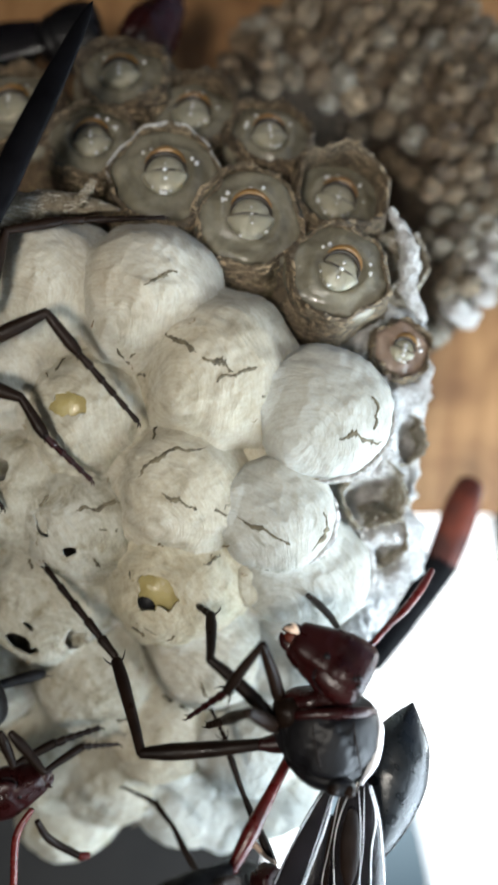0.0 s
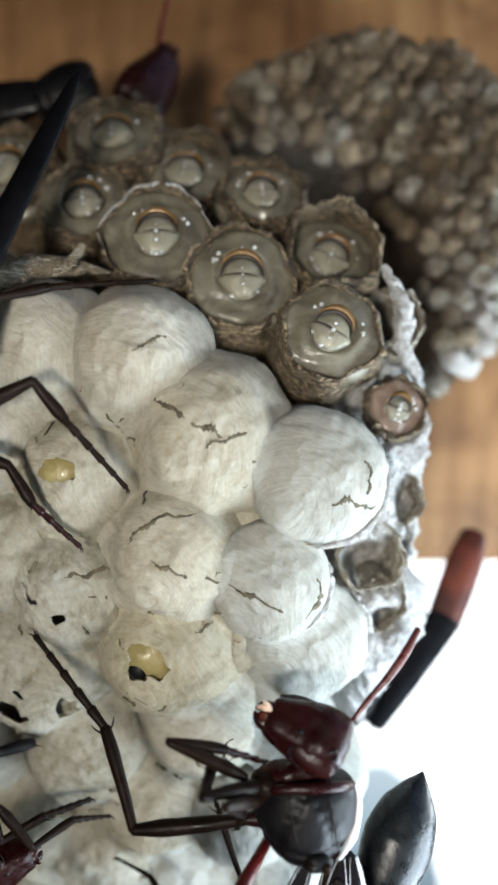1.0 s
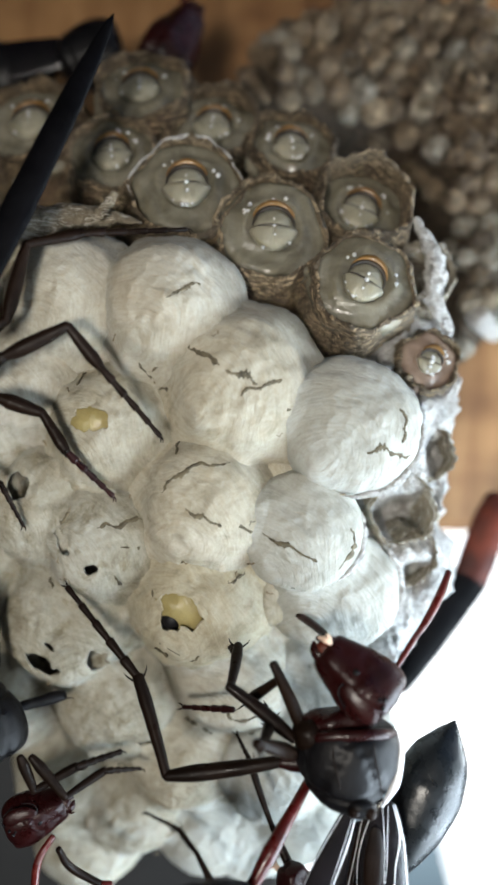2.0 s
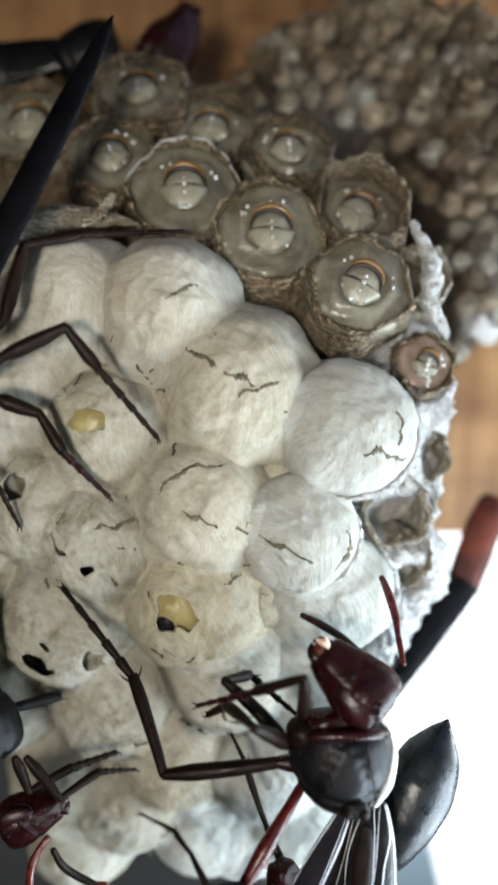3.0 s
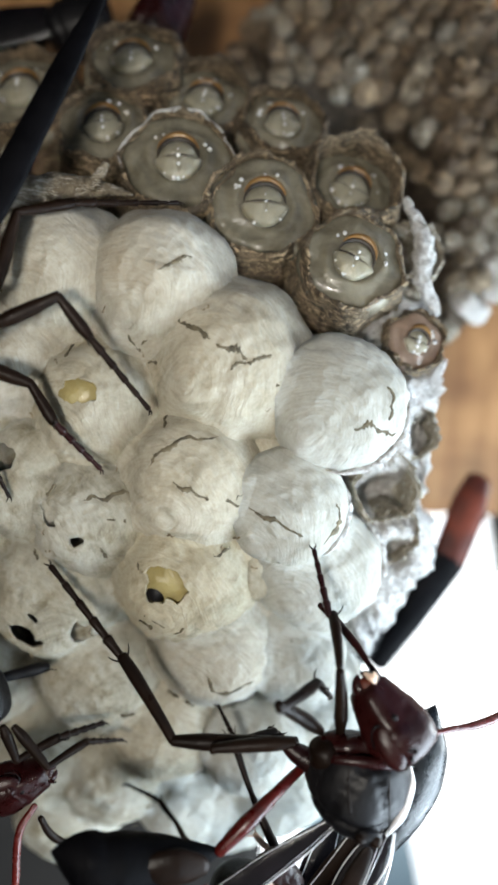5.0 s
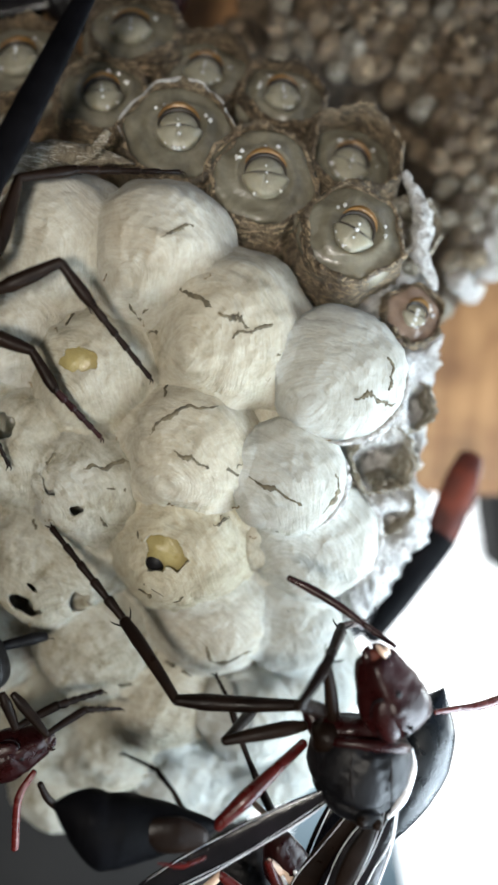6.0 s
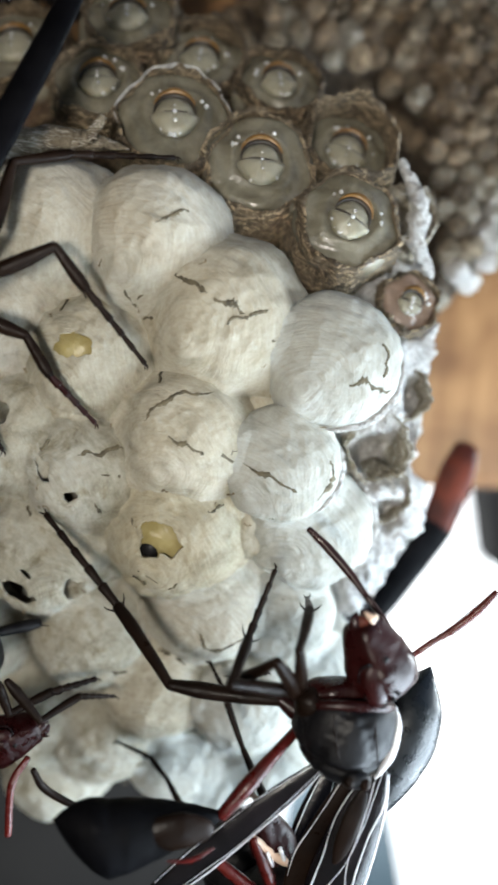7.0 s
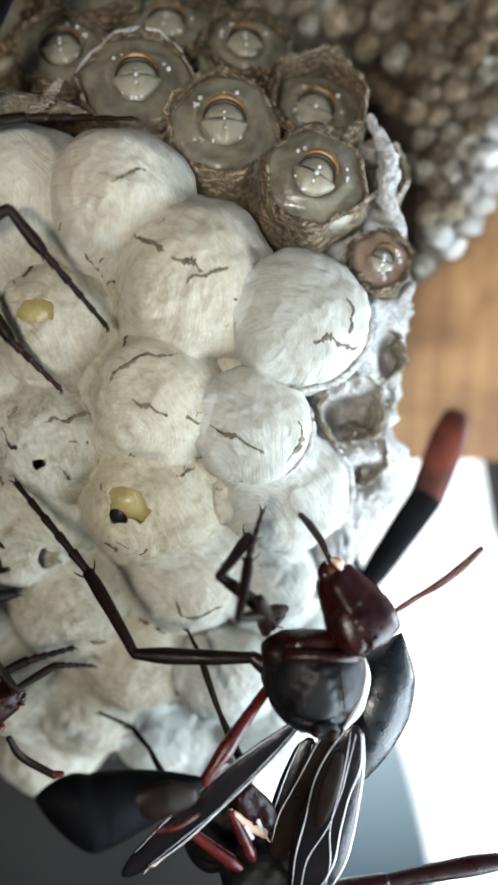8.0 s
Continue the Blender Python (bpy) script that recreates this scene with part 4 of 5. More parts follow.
def gaster_mesh(length, r, blunt=False):
    """A pointed drop along z, its bands a little stepped; blunt: widest near its end."""
    bm = lathe([(0, 0.25), (length * 0.1, r * 0.32), (length * 0.3, r * 0.66), (length * 0.5, r * 0.9), (length * 0.66, r), (length * 0.76, r * 0.93), (length * 0.86, r * 0.68), (length * 0.95, r * 0.3), (length, 0.04)] if blunt else [(0, 0.22), (length * 0.08, r * 0.34), (length * 0.25, r * 0.72), (length * 0.45, r * 0.97), (length * 0.62, r), (length * 0.78, r * 0.8), (length * 0.9, r * 0.42), (length, 0.03)], 36, 0.8, 0.05, 0.8, 2, steps=8)
    for v in bm.verts:
        if blunt:
            # the end is cut aslant, so that its upper edge runs on straight
            v.co.x += 0.11 * v.co.z - 0.8 * r * max(0.0, v.co.z / length - 0.68) / 0.32
        band = (v.co.z / length * 5) % 1
        s = 1 + 0.02 * (band - 0.5)
        v.co.x *= s
        v.co.y *= s
    return bm


def wing_mesh(length, r, seed):
    bm = lathe([(0, 0.2), (length * 0.08, r * 0.5), (length * 0.3, r * 0.85), (length * 0.6, r), (length * 0.85, r * 0.8), (length * 0.97, r * 0.4), (length, 0.05)], 24, 0.28, 0.1, 0.9, seed)
    return bm


def wing(root, origin, ahead, length, r, seed, label="", material=None, veins=()):
    w = part("wing", wing_mesh(length, r, seed), material or WING, root, label, within(root, basis(origin, ahead, (0, -1, 0))))
    for x0, x1, wide in veins:
        pts = []
        for s, q in ((0.03, 0.35), (0.18, 0.68), (0.34, 0.86), (0.52, 0.95), (0.7, 0.95), (0.88, 0.72)):
            x = x0 + (x1 - x0) * s + 0.09 * math.sin(9 * s + 7 * x0 + seed) + 0.06 * math.sin(23 * s + 5 * x0)
            x = max(-0.97, min(0.97, x))
            pts.append((x * r * q, r * 0.28 * math.sqrt(1 - x * x) * q + 0.03, length * s))
        # the wing's daylight glints are put in as near-white veins
        part("vein", tube(pts, [wide * 0.4, wide, wide * 0.6, wide * 1.1, wide * 0.4], 4, 8), GLINT_MARK, w, "wing vein painted pale as a daylight glint")
    return w


# the large wasp that grooms itself below the caps
MAIN_AT = Vector((6.06, 46.50, -18.29))
MAIN = thing("wasp", MAIN_AT, "large dark wasp with maroon head and black thorax grooming", "wasp", "wasps on the nest")
part("thorax", thorax_mesh(), BLACK, MAIN, "sculptured black thorax", within(MAIN, basis(MAIN_AT, (0.06, 0, 1), (0, -1, 0))))
part("collar", tube([(-2.7, -0.5, 1.5), (-1.7, -1.75, 2.15), (0.2, -2.1, 2.35), (1.9, -1.65, 2.25), (2.9, -0.3, 1.8)], [0.22, 0.34, 0.36, 0.34, 0.22], 6, 12), MAROON, MAIN, "maroon collar")
part("shoulder", lathe([(-1.0, 0.1), (-0.8, 0.7), (0, 1.0), (0.8, 0.7), (1.0, 0.1)], 20, 1, 0.1, 1.4, 4), BROWN, MAIN, "brown knobbed shoulder", toward((-2.3, -0.9, 2.0), (-0.5, -0.3, 0.8)))
part("scutellum", lathe([(-0.5, 0.05), (-0.4, 0.6), (0, 0.9), (0.35, 0.6), (0.45, 0.05)], 20, 0.7, 0.05, 1.4, 7), BLACK, MAIN, "", toward((0.6, -2.2, -1.9), (0.1, -0.9, -0.5)))
for x, z in ((0.2, -1.9), (1.1, -2.0)):
    part("tegula", lathe([(-0.3, 0.05), (-0.2, 0.3), (0.05, 0.36), (0.25, 0.2), (0.3, 0.03)], 14), BROWN, MAIN, "", toward((x, -2.5, z), (0, -1, -0.2)))
HEAD = build_head(MAIN, within(MAIN, basis((7.17, 45.50, -13.28), (-0.7, 0.1, 0.7), (0, -1, 0))), MAROON)
ANTENNA_LEFT = part("antenna", antenna_mesh(7.4), MAROON, MAIN, "dark maroon antenna")
# redder shell than its twin, for daylight shining through
ANTENNA_RIGHT = part("antenna", antenna_mesh(6.6), RED, MAIN, "antenna coloured redder for the daylight behind it")
PETIOLE = part("petiole", tube([(0, 0, 0), (0.6, 0, 2.2), (0.55, 0, 4.8), (0, 0, 7.0)], [0.3, 0.36, 0.5, 0.36], 6, 12), RED, MAIN, "long dark red waist")
GASTER = part("gaster", gaster_mesh(9.6, 2.15, True), MATT, MAIN, "matt black blunt gaster")
part("stripe", tube([(1.2, 1.2, 0.7), (1.6, 1.45, 2.0), (1.45, 1.6, 3.4)], [0.1, 0.16, 0.05], 5, 8), RED, GASTER, "dull red stripe")
part("plate", lathe([(-2.4, 0.05), (-2.0, 0.6), (-0.6, 1.05), (0.7, 0.95), (1.8, 0.45), (2.1, 0.05)], 24, 0.45, 0.08, 1.2, 13), BROWN, GASTER, "smoky brown plate near the waist", Matrix.Translation(mm((0.15, 1.0, 3.0))))
WING_LEFT = wing(MAIN, (5.07, 45.60, -20.29), (-0.5, 0, -0.86), 14.5, 0.95, 1, "dark folded wing with shining edges", None, ((0.97, 0.95, 0.05), (0.5, 0.85, 0.02), (-0.9, -0.97, 0.025)))
WING_RIGHT = wing(MAIN, (7.76, 46.40, -20.38), (-0.18, 0.05, -0.98), 12.5, 1.8, 2, "dark folded wing with shining veins", None, ((0.97, 0.93, 0.085), (-0.95, -0.8, 0.035), (0.75, 0.3, 0.06), (0.35, -0.5, 0.025), (-0.3, 0.7, 0.03)))
part("wing_cell", lathe([(-2.6, 0.05), (-2.2, 0.35), (-0.5, 0.62), (1.2, 0.55), (2.3, 0.25), (2.6, 0.05)], 20, 0.3, 0.05, 1.2, 4), BROWN, WING_RIGHT, "smoky brown wing cell", Matrix.Translation(mm((-0.55, 0.42, 4.2))))
WING_INNER = wing(MAIN, (6.86, 46.80, -20.83), (-0.3, 0.1, -0.95), 10, 1.0, 5, "smoky brown hind wing", BROWN, ((0.9, 0.95, 0.03), (-0.9, -0.9, 0.03)))
# the middle leg stays on the caps; hip, knee and foot are held in motions()
LEG_SIZES = {"front": (5.0, 3.7, 4.3), "middle": (7.5, 6.2, 7.6), "folded": (4.9, 4.5, 2.0)}


def build_leg(sizes, radii, shell, foot):
    names = ("femur", "tibia", "tarsus")
    return [part(n, segment(n, l, radii[k], radii[k + 1]), foot if k == 2 else shell, MAIN) for k, (n, l) in enumerate(zip(names, sizes))]


FRONT_A = build_leg(LEG_SIZES["front"], (0.36, 0.34, 0.26, 0.14), BROWN, BROWN)
FRONT_B = build_leg(LEG_SIZES["front"], (0.34, 0.32, 0.25, 0.14), BROWN, MAROON)
MIDDLE = build_leg(LEG_SIZES["middle"], (0.42, 0.40, 0.33, 0.18), BROWN, BROWN)
FOLDED = build_leg(LEG_SIZES["folded"], (0.38, 0.34, 0.28, 0.2), BROWN, BROWN)
part("pleura", lathe([(-1.9, 0.05), (-1.7, 0.6), (-0.4, 0.95), (0.9, 0.8), (1.7, 0.5), (1.9, 0.05)], 22, 0.5, 0.3, 1.6, 11), BLACK, MAIN, "dark ridged side plate", basis((-1.95, -1.5, 0.55), (-0.28, 0.1, 1), (-0.6, -0.8, 0)) @ Matrix.Scale(0.82, 4))
for x0, x1, y in ((-0.95, -0.35, -2.62), (1.45, 1.9, -2.42)):
    part("groove_ridge", tube([(x0 - 0.1, y + 0.1, 2.0), (x0, y - 0.02, 1.0), ((x0 + x1) / 2, y - 0.02, -0.3), (x1, y + 0.45, -1.7)], [0.03, 0.06, 0.06, 0.03], 5, 8), BROWN, MAIN, "fine raised ridge")
# near-white tube for the sky's glint along the thorax edge
part("wing_base", tube([(3.0, -0.5, 1.9), (3.15, -0.75, 0.8), (2.75, -1.0, -0.9), (1.9, -1.5, -2.0)], [0.05, 0.24, 0.3, 0.1], 6, 12), GLINT_MARK, MAIN, "thorax edge painted pale as a daylight glint")
COXA = part("coxa", tube([(0, 0, -0.2), (0.1, 0, 0.9), (0, 0, 2.2), (0, 0, 3.2)], [0.36, 0.62, 0.8, 0.7], 5, 14), MAROON, MAIN, "reddish hip joint")
part("prothorax", lathe([(-2.3, 0.1), (-2.1, 0.75), (-0.8, 1.05), (0.6, 1.0), (1.9, 0.7), (2.1, 0.1)], 26, 0.9, 0.25, 1.1, 5), MAROON, MAIN, "knobbed maroon neck shield", toward((-0.5, -0.6, 2.6), (1, 0, 0.12)))

# a second wasp below and behind, its gaster raised
REAR_AT = Vector((8.51, 50.00, -26.08))
REAR = thing("wasp", REAR_AT, "dark wasp with raised pointed gaster, behind the grooming wasp", "wasp", "wasps on the nest")
part("gaster", gaster_mesh(11.2, 2.35), SLATE, REAR, "black pointed gaster", basis((-0.47, -0.07, -1.2), (0.36, 0.05, 0.93), (0, -1, 0)))
part("petiole", tube([(0, 0, 0), (-0.3, 0, -1.4), (-1.2, 0, -3.4), (-2.6, 0, -5.0)], [0.34, 0.45, 0.5, 0.4], 5, 12), RED, REAR, "dark red waist")
part("thorax", thorax_mesh(2.9, 2.9), BLACK, REAR, "black thorax", basis((-4.8, 0.4, -6.6), (-0.8, 0, -0.5), (0, -1, 0)))
wing(REAR, REAR_AT + Vector((-2.4, 0.8, 2.2)), (-0.2, 0.03, -1), 12.5, 1.75, 6, "dark folded wing", None, ((0.95, 0.9, 0.05), (0.2, 0.5, 0.03), (-0.9, -0.8, 0.04)))
rear_head = part("head", head_mesh(), MAROON, REAR, "dark red head with pale marks", basis((-6.4, -0.5, -1.9), (-0.35, -0.3, 0.8), (0, -1, 0)) @ Matrix.Scale(0.72, 4))
for x in (-0.5, 0.55):
    part("face_mark", tube([(x, 1.75, -1.5), (x * 1.1, 1.9, 0.1)], [0.2, 0.18], 1, 10), GLINT_MARK, rear_head, "white streak")
for a, b, c in (((-6.0, -1.0, -5.0), (-7.6, -1.8, -1.6), (-5.4, -1.2, -3.2)), ((-6.6, -1.0, -5.6), (-10.5, -1.6, -2.6), (-12.5, -0.4, -5.4)), ((-4.0, -1.0, -6.4), (-3.2, -1.6, -2.9), (-1.2, 0.2, -2.2))):
    limb(REAR, [REAR_AT + Vector(p) for p in (a, b, c)], (0.34, 0.32, 0.24), RED, PALE)

# a wasp behind the comb, whose folded rust wing sticks out
HIDDEN_AT = Vector((13.25, 70.00, -19.55))
HIDDEN = thing("wasp", HIDDEN_AT, "dark wasp half hidden behind the comb, rust-tipped wing raised", "wasp", "wasps on the nest")
elbow, end = Vector((19.41, 71.00, -11.1)) - HIDDEN_AT, Vector((22.30, 72.00, -4.0)) - HIDDEN_AT
part("wing", tube([elbow * -0.1, elbow * 0.3, elbow * 0.7, elbow], [1.0, 1.35, 1.55, 1.65], 6, 14, 0.45), MATT, HIDDEN, "black lower half of the folded wing")
part("wing_tip", tube([elbow * 0.97, elbow.lerp(end, 0.3), elbow.lerp(end, 0.7), end], [1.63, 1.72, 1.72, 1.3], 6, 14, 0.45), RUST, HIDDEN, "rust-red wing tip")
part("thorax", thorax_mesh(2.6, 2.6), BLACK, HIDDEN, "", basis((-2.6, 0.6, 1.6), (-0.6, 0.2, -0.7), (0, -1, 0)))

# a wasp beside the caps, of which the legs and a wing reach in
SIDE_AT = Vector((-20.92, 45.00, 8.75))
SIDE = thing("wasp", SIDE_AT, "black wasp beside the caps, its long legs resting on them", "wasp", "wasps on the nest")
part("thorax", thorax_mesh(), BLACK, SIDE, "", basis((0, 0, 0), (0.2, 0, -1), (0, -1, 0)))
build_head(SIDE, basis((0.6, 0.3, -5.0), (0.3, 0.3, -0.9), (0, -1, 0)), MAROON)
side_root, side_tip = Vector((-16.35, 43.00, 8.36)) - SIDE_AT, Vector((-8.17, 46.00, 27.42)) - SIDE_AT
part("wing", tube([side_root, side_root.lerp(side_tip, 0.35), side_root.lerp(side_tip, 0.7), side_root.lerp(side_tip, 0.93), side_tip], [0.8, 0.98, 0.78, 0.4, 0.05], 6, 16, 0.4), MATT, SIDE, "long black folded wing")
part("gaster", gaster_mesh(9, 2.4), BLACK, SIDE, "", basis((-2.5, 0.5, 3.5), (-0.6, 0.3, 0.8), (0, -1, 0)))
limb(SIDE, [(-16.43, 44.50, 7.34), (-14.49, 45.00, 8.75), (-13.41, 45.40, 13.35), (-10.33, 46.60, 14.28), (-4.24, 49.60, 15.28)], (0.36, 0.36, 0.32, 0.26, 0.13), BROWN, names=("coxa", "femur", "tibia", "tarsus"))
limb(SIDE, [(-17.53, 44.80, 4.75), (-14.49, 44.60, 6.54), (-10.75, 44.60, 8.28), (-9.06, 45.40, 5.99), (-5.76, 47.40, 1.82)], (0.4, 0.4, 0.37, 0.27, 0.15), BROWN, names=("coxa", "femur", "tibia", "tarsus"))
limb(SIDE, [(-18.35, 45.20, 3.13), (-15.29, 46.00, 4.20), (-12.88, 46.60, 3.30), (-11.48, 46.80, 0.93), (-8.99, 48.60, -1.93)], (0.4, 0.4, 0.37, 0.27, 0.15), BROWN, MAROON, ("coxa", "femur", "tibia", "tarsus"))
limb(SIDE, [(-17.57, 47.60, -0.21), (-15.95, 48.00, -1.10), (-15.09, 49.60, -3.80)], (0.2, 0.2, 0.12), BROWN, names=("tibia", "tarsus"))

# a red-headed wasp low on the comb
LOW_AT = Vector((-18.31, 50.00, -16.65))
LOW = thing("wasp", LOW_AT, "black wasp with dark red head, low on the nest", "wasp", "wasps on the nest")
part("thorax", thorax_mesh(2.9, 2.8), BLACK, LOW, "", basis((0, 0, 0), (0.35, 0, -0.95), (0, -1, 0)))
low_head = build_head(LOW, basis(Vector((-14.59, 50.40, -22.95)) - LOW_AT, (0.8, 0.15, 0.3), (0, -1, 0)) @ Matrix.Scale(0.8, 4), MAROON, MAROON, MAROON)
for pts, shell in (([(-13.00, 48.60, -23.49), (-13.89, 48.20, -25.07), (-14.04, 48.00, -28.15)], RED), ([(-12.69, 48.80, -24.38), (-12.10, 49.60, -25.98), (-10.16, 50.50, -27.68)], BROWN)):
    part("antenna", tube([Vector(p) - LOW_AT for p in pts], [0.2, 0.26, 0.24], 6, 10), shell, LOW, "red antenna" if shell is RED else "dark antenna")
part("antenna_tip", tube([Vector((-10.25, 50.40, -27.55)) - LOW_AT, Vector((-9.73, 50.60, -27.59)) - LOW_AT], [0.28, 0.22], 1, 10), RED, LOW, "red antenna tip")
limb(LOW, [(-15.32, 49.40, -18.78), (-14.47, 49.60, -21.05), (-12.01, 50.80, -19.99), (-9.45, 52.80, -19.76)], (0.3, 0.3, 0.28, 0.2), BROWN)
limb(LOW, [(-14.71, 49.80, -18.93), (-12.56, 50.00, -21.66), (-10.30, 51.60, -20.57), (-8.25, 53.60, -21.25)], (0.3, 0.28, 0.24, 0.12), BROWN)
limb(LOW, [(-18.68, 50.60, -15.14), (-16.32, 51.40, -16.32), (-13.39, 53.00, -15.93)], (0.4, 0.4, 0.3), BLACK)
wing(LOW, (-17.35, 50.00, -14.59), (-0.3, 0.2, 1), 12, 1.6, 8, "dark wing", None)

# a wasp behind the top of the comb
TOP_AT = Vector((-14.58, 68.00, 36.27))
TOP = thing("wasp", TOP_AT, "dark wasp with maroon head behind the upper cells", "wasp", "wasps on the nest")
part("thorax", thorax_mesh(3.0, 3.0), BLACK, TOP, "", basis((0, 0, 0), (1, 0, 0.2), (0, -1, 0)))
build_head(TOP, basis(Vector((-7.01, 67.50, 37.10)) - TOP_AT, (0.4, 0.1, 0.7), (0, -1, 0)) @ Matrix.Scale(1.25, 4), MAROON, MAROON, MAROON)
part("gaster", gaster_mesh(11, 2.8), BLACK, TOP, "", basis((-2.5, 0.5, -0.2), (-1, 0, -0.16), (0, -1, 0)))
wing(TOP, (-13.28, 66.50, 36.45), (-1, 0.05, -0.12), 15, 1.8, 9, "", None)
part("antenna", tube([Vector((-6.61, 68.50, 39.82)) - TOP_AT, Vector((-6.01, 68.50, 43.10)) - TOP_AT, Vector((-5.39, 69.00, 46.47)) - TOP_AT], [0.2, 0.24, 0.2], 5, 8), RED, TOP, "thin red antenna")

# two more feet that reach up from below
FOOT_AT = Vector((2.91, 50.00, -27.85))
FOOT = thing("wasp", FOOT_AT, "dark legs of a wasp clinging below the caps", "wasp", "wasps on the nest")
part("thorax", thorax_mesh(2.6, 2.6), BLACK, FOOT, "", basis((-2.5, 2.5, -4.5), (0.2, 0, 1), (0, -1, 0)))
limb(FOOT, [(2.90, 49.80, -27.74), (0.90, 51.00, -23.90), (-0.50, 52.40, -20.31), (-1.46, 53.60, -18.88)], (0.26, 0.24, 0.18, 0.1), BROWN)
limb(FOOT, [(-2.40, 53.50, -30.67), (-4.50, 55.00, -27.80), (-5.82, 56.00, -26.65), (-8.36, 57.00, -25.95)], (0.22, 0.2, 0.16, 0.1), BROWN)
limb(FOOT, [(5.74, 49.00, -35.42), (11.75, 50.00, -34.67), (19.50, 51.00, -33.97)], (0.6, 0.62, 0.5), MAROON)
limb(FOOT, [(2.89, 49.60, -27.63), (1.08, 50.60, -26.32)], (0.2, 0.16), PALE, names=("tibia",))


# ---- what moves ----
BODY = [
    # seconds, place of the thorax, lean
    (0, (5.92, 45.20, -17.55), 0),
    (0.5, (5.60, 46.94, -17.75), 0),
    (1, (5.06, 46.84, -17.98), 0),
    (1.5, (5.53, 46.93, -18.12), 0),
    (3, (5.36, 46.71, -17.95), 0),
    (3.5, (6.06, 46.50, -18.30), 0),
    (4, (6.20, 46.43, -18.61), 1),
    (4.5, (6.85, 46.45, -19.91), 7),
    (6, (7.23, 45.37, -21.81), 8),
    (6.5, (6.92, 45.34, -20.72), 6),
    (7, (6.74, 45.42, -20.38), 4),
    (7.5, (6.77, 45.85, -20.11), 3),
    (8, (6.68, 46.14, -20.10), 4),
]
HEAD_TURNS = [
    # seconds, place of the head, turn to its left
    (0, (6.05, 43.97, -12.30), 60),
    (0.5, (6.49, 45.57, -12.62), 50),
    (1, (5.15, 45.42, -12.65), 66),
    (1.5, (5.97, 45.58, -12.57), 54),
    (3, (6.06, 45.36, -12.63), 47),
    (3.5, (7.13, 45.20, -13.25), 46),
    (4, (7.25, 45.15, -13.45), 34),
    (4.5, (8.59, 45.16, -15.63), 36),
    (6, (8.75, 43.7, -16.45), 24),
    (6.5, (7.8, 43.9, -15.65), 10),
    (7, (8.46, 44.19, -15.40), 24),
    (7.5, (9.01, 44.59, -15.00), 18),
    (8, (9.12, 44.99, -15.21), 30),
]
# how far the face is turned away from the front, where it differs from its usual 0.12
HEAD_DIPS = {6: -0.15, 6.5: -0.45, 7: -0.2, 7.5: -0.05}
FEELER_LEFT = [
    # seconds, root, tip
    (0, (7.40, 44.08, -11.74), (5.24, 50.95, -10.02)),
    (0.5, (5.85, 45.64, -10.78), (2.15, 51.65, -8.53)),
    (1, (6.74, 45.53, -11.50), (3.88, 52.26, -12.67)),
    (1.5, (4.99, 45.65, -11.59), (2.43, 52.57, -10.95)),
    (3, (7.87, 45.48, -11.97), (3.35, 50.99, -9.98)),
    (3.5, (8.31, 45.30, -12.38), (3.88, 50.62, -9.74)),
    (4, (7.86, 45.25, -11.94), (2.78, 50.29, -10.04)),
    (4.5, (8.78, 45.27, -14.33), (5.75, 51.06, -10.85)),
    (6, (9.19, 44.28, -14.00), (2.92, 45.41, -10.23)),
    (6.5, (8.77, 44.33, -12.39), (1.70, 45.44, -10.49)),
    (7, (9.21, 44.31, -13.65), (4.46, 45.58, -8.12)),
    (7.5, (10.68, 44.70, -12.78), (4.01, 45.63, -9.72)),
    (8, (8.21, 45.15, -13.29), (6.30, 51.71, -10.40)),
]
FEELER_RIGHT = [
    # seconds, root, tip
    (0, (8.28, 44.38, -11.83), (12.70, 46.78, -7.56)),
    (0.5, (8.88, 46.00, -11.83), (13.71, 45.83, -7.33)),
    (1, (7.93, 45.86, -12.05), (11.94, 46.24, -6.82)),
    (1.5, (8.20, 46.02, -12.21), (12.60, 45.92, -7.30)),
    (3, (9.1, 45.79, -11.8), (8.6, 50.65, -7.50)),
    (3.5, (8.87, 45.60, -12.97), (13.81, 47.22, -8.91)),
    (4, (9.77, 45.54, -13.63), (15.80, 47.25, -11.58)),
    (4.5, (11.19, 45.55, -16.34), (16.76, 49.08, -16.06)),
    (6, (11.66, 44.43, -17.98), (17.32, 47.82, -18.07)),
    (6.5, (10.26, 44.47, -16.39), (15.51, 47.84, -14.22)),
    (7, (10.32, 44.53, -15.66), (15.28, 43.62, -11.40)),
    (7.5, (11.33, 44.94, -15.97), (17.81, 45.36, -14.79)),
    (8, (11.32, 45.39, -15.67), (16.46, 44.53, -11.63)),
]
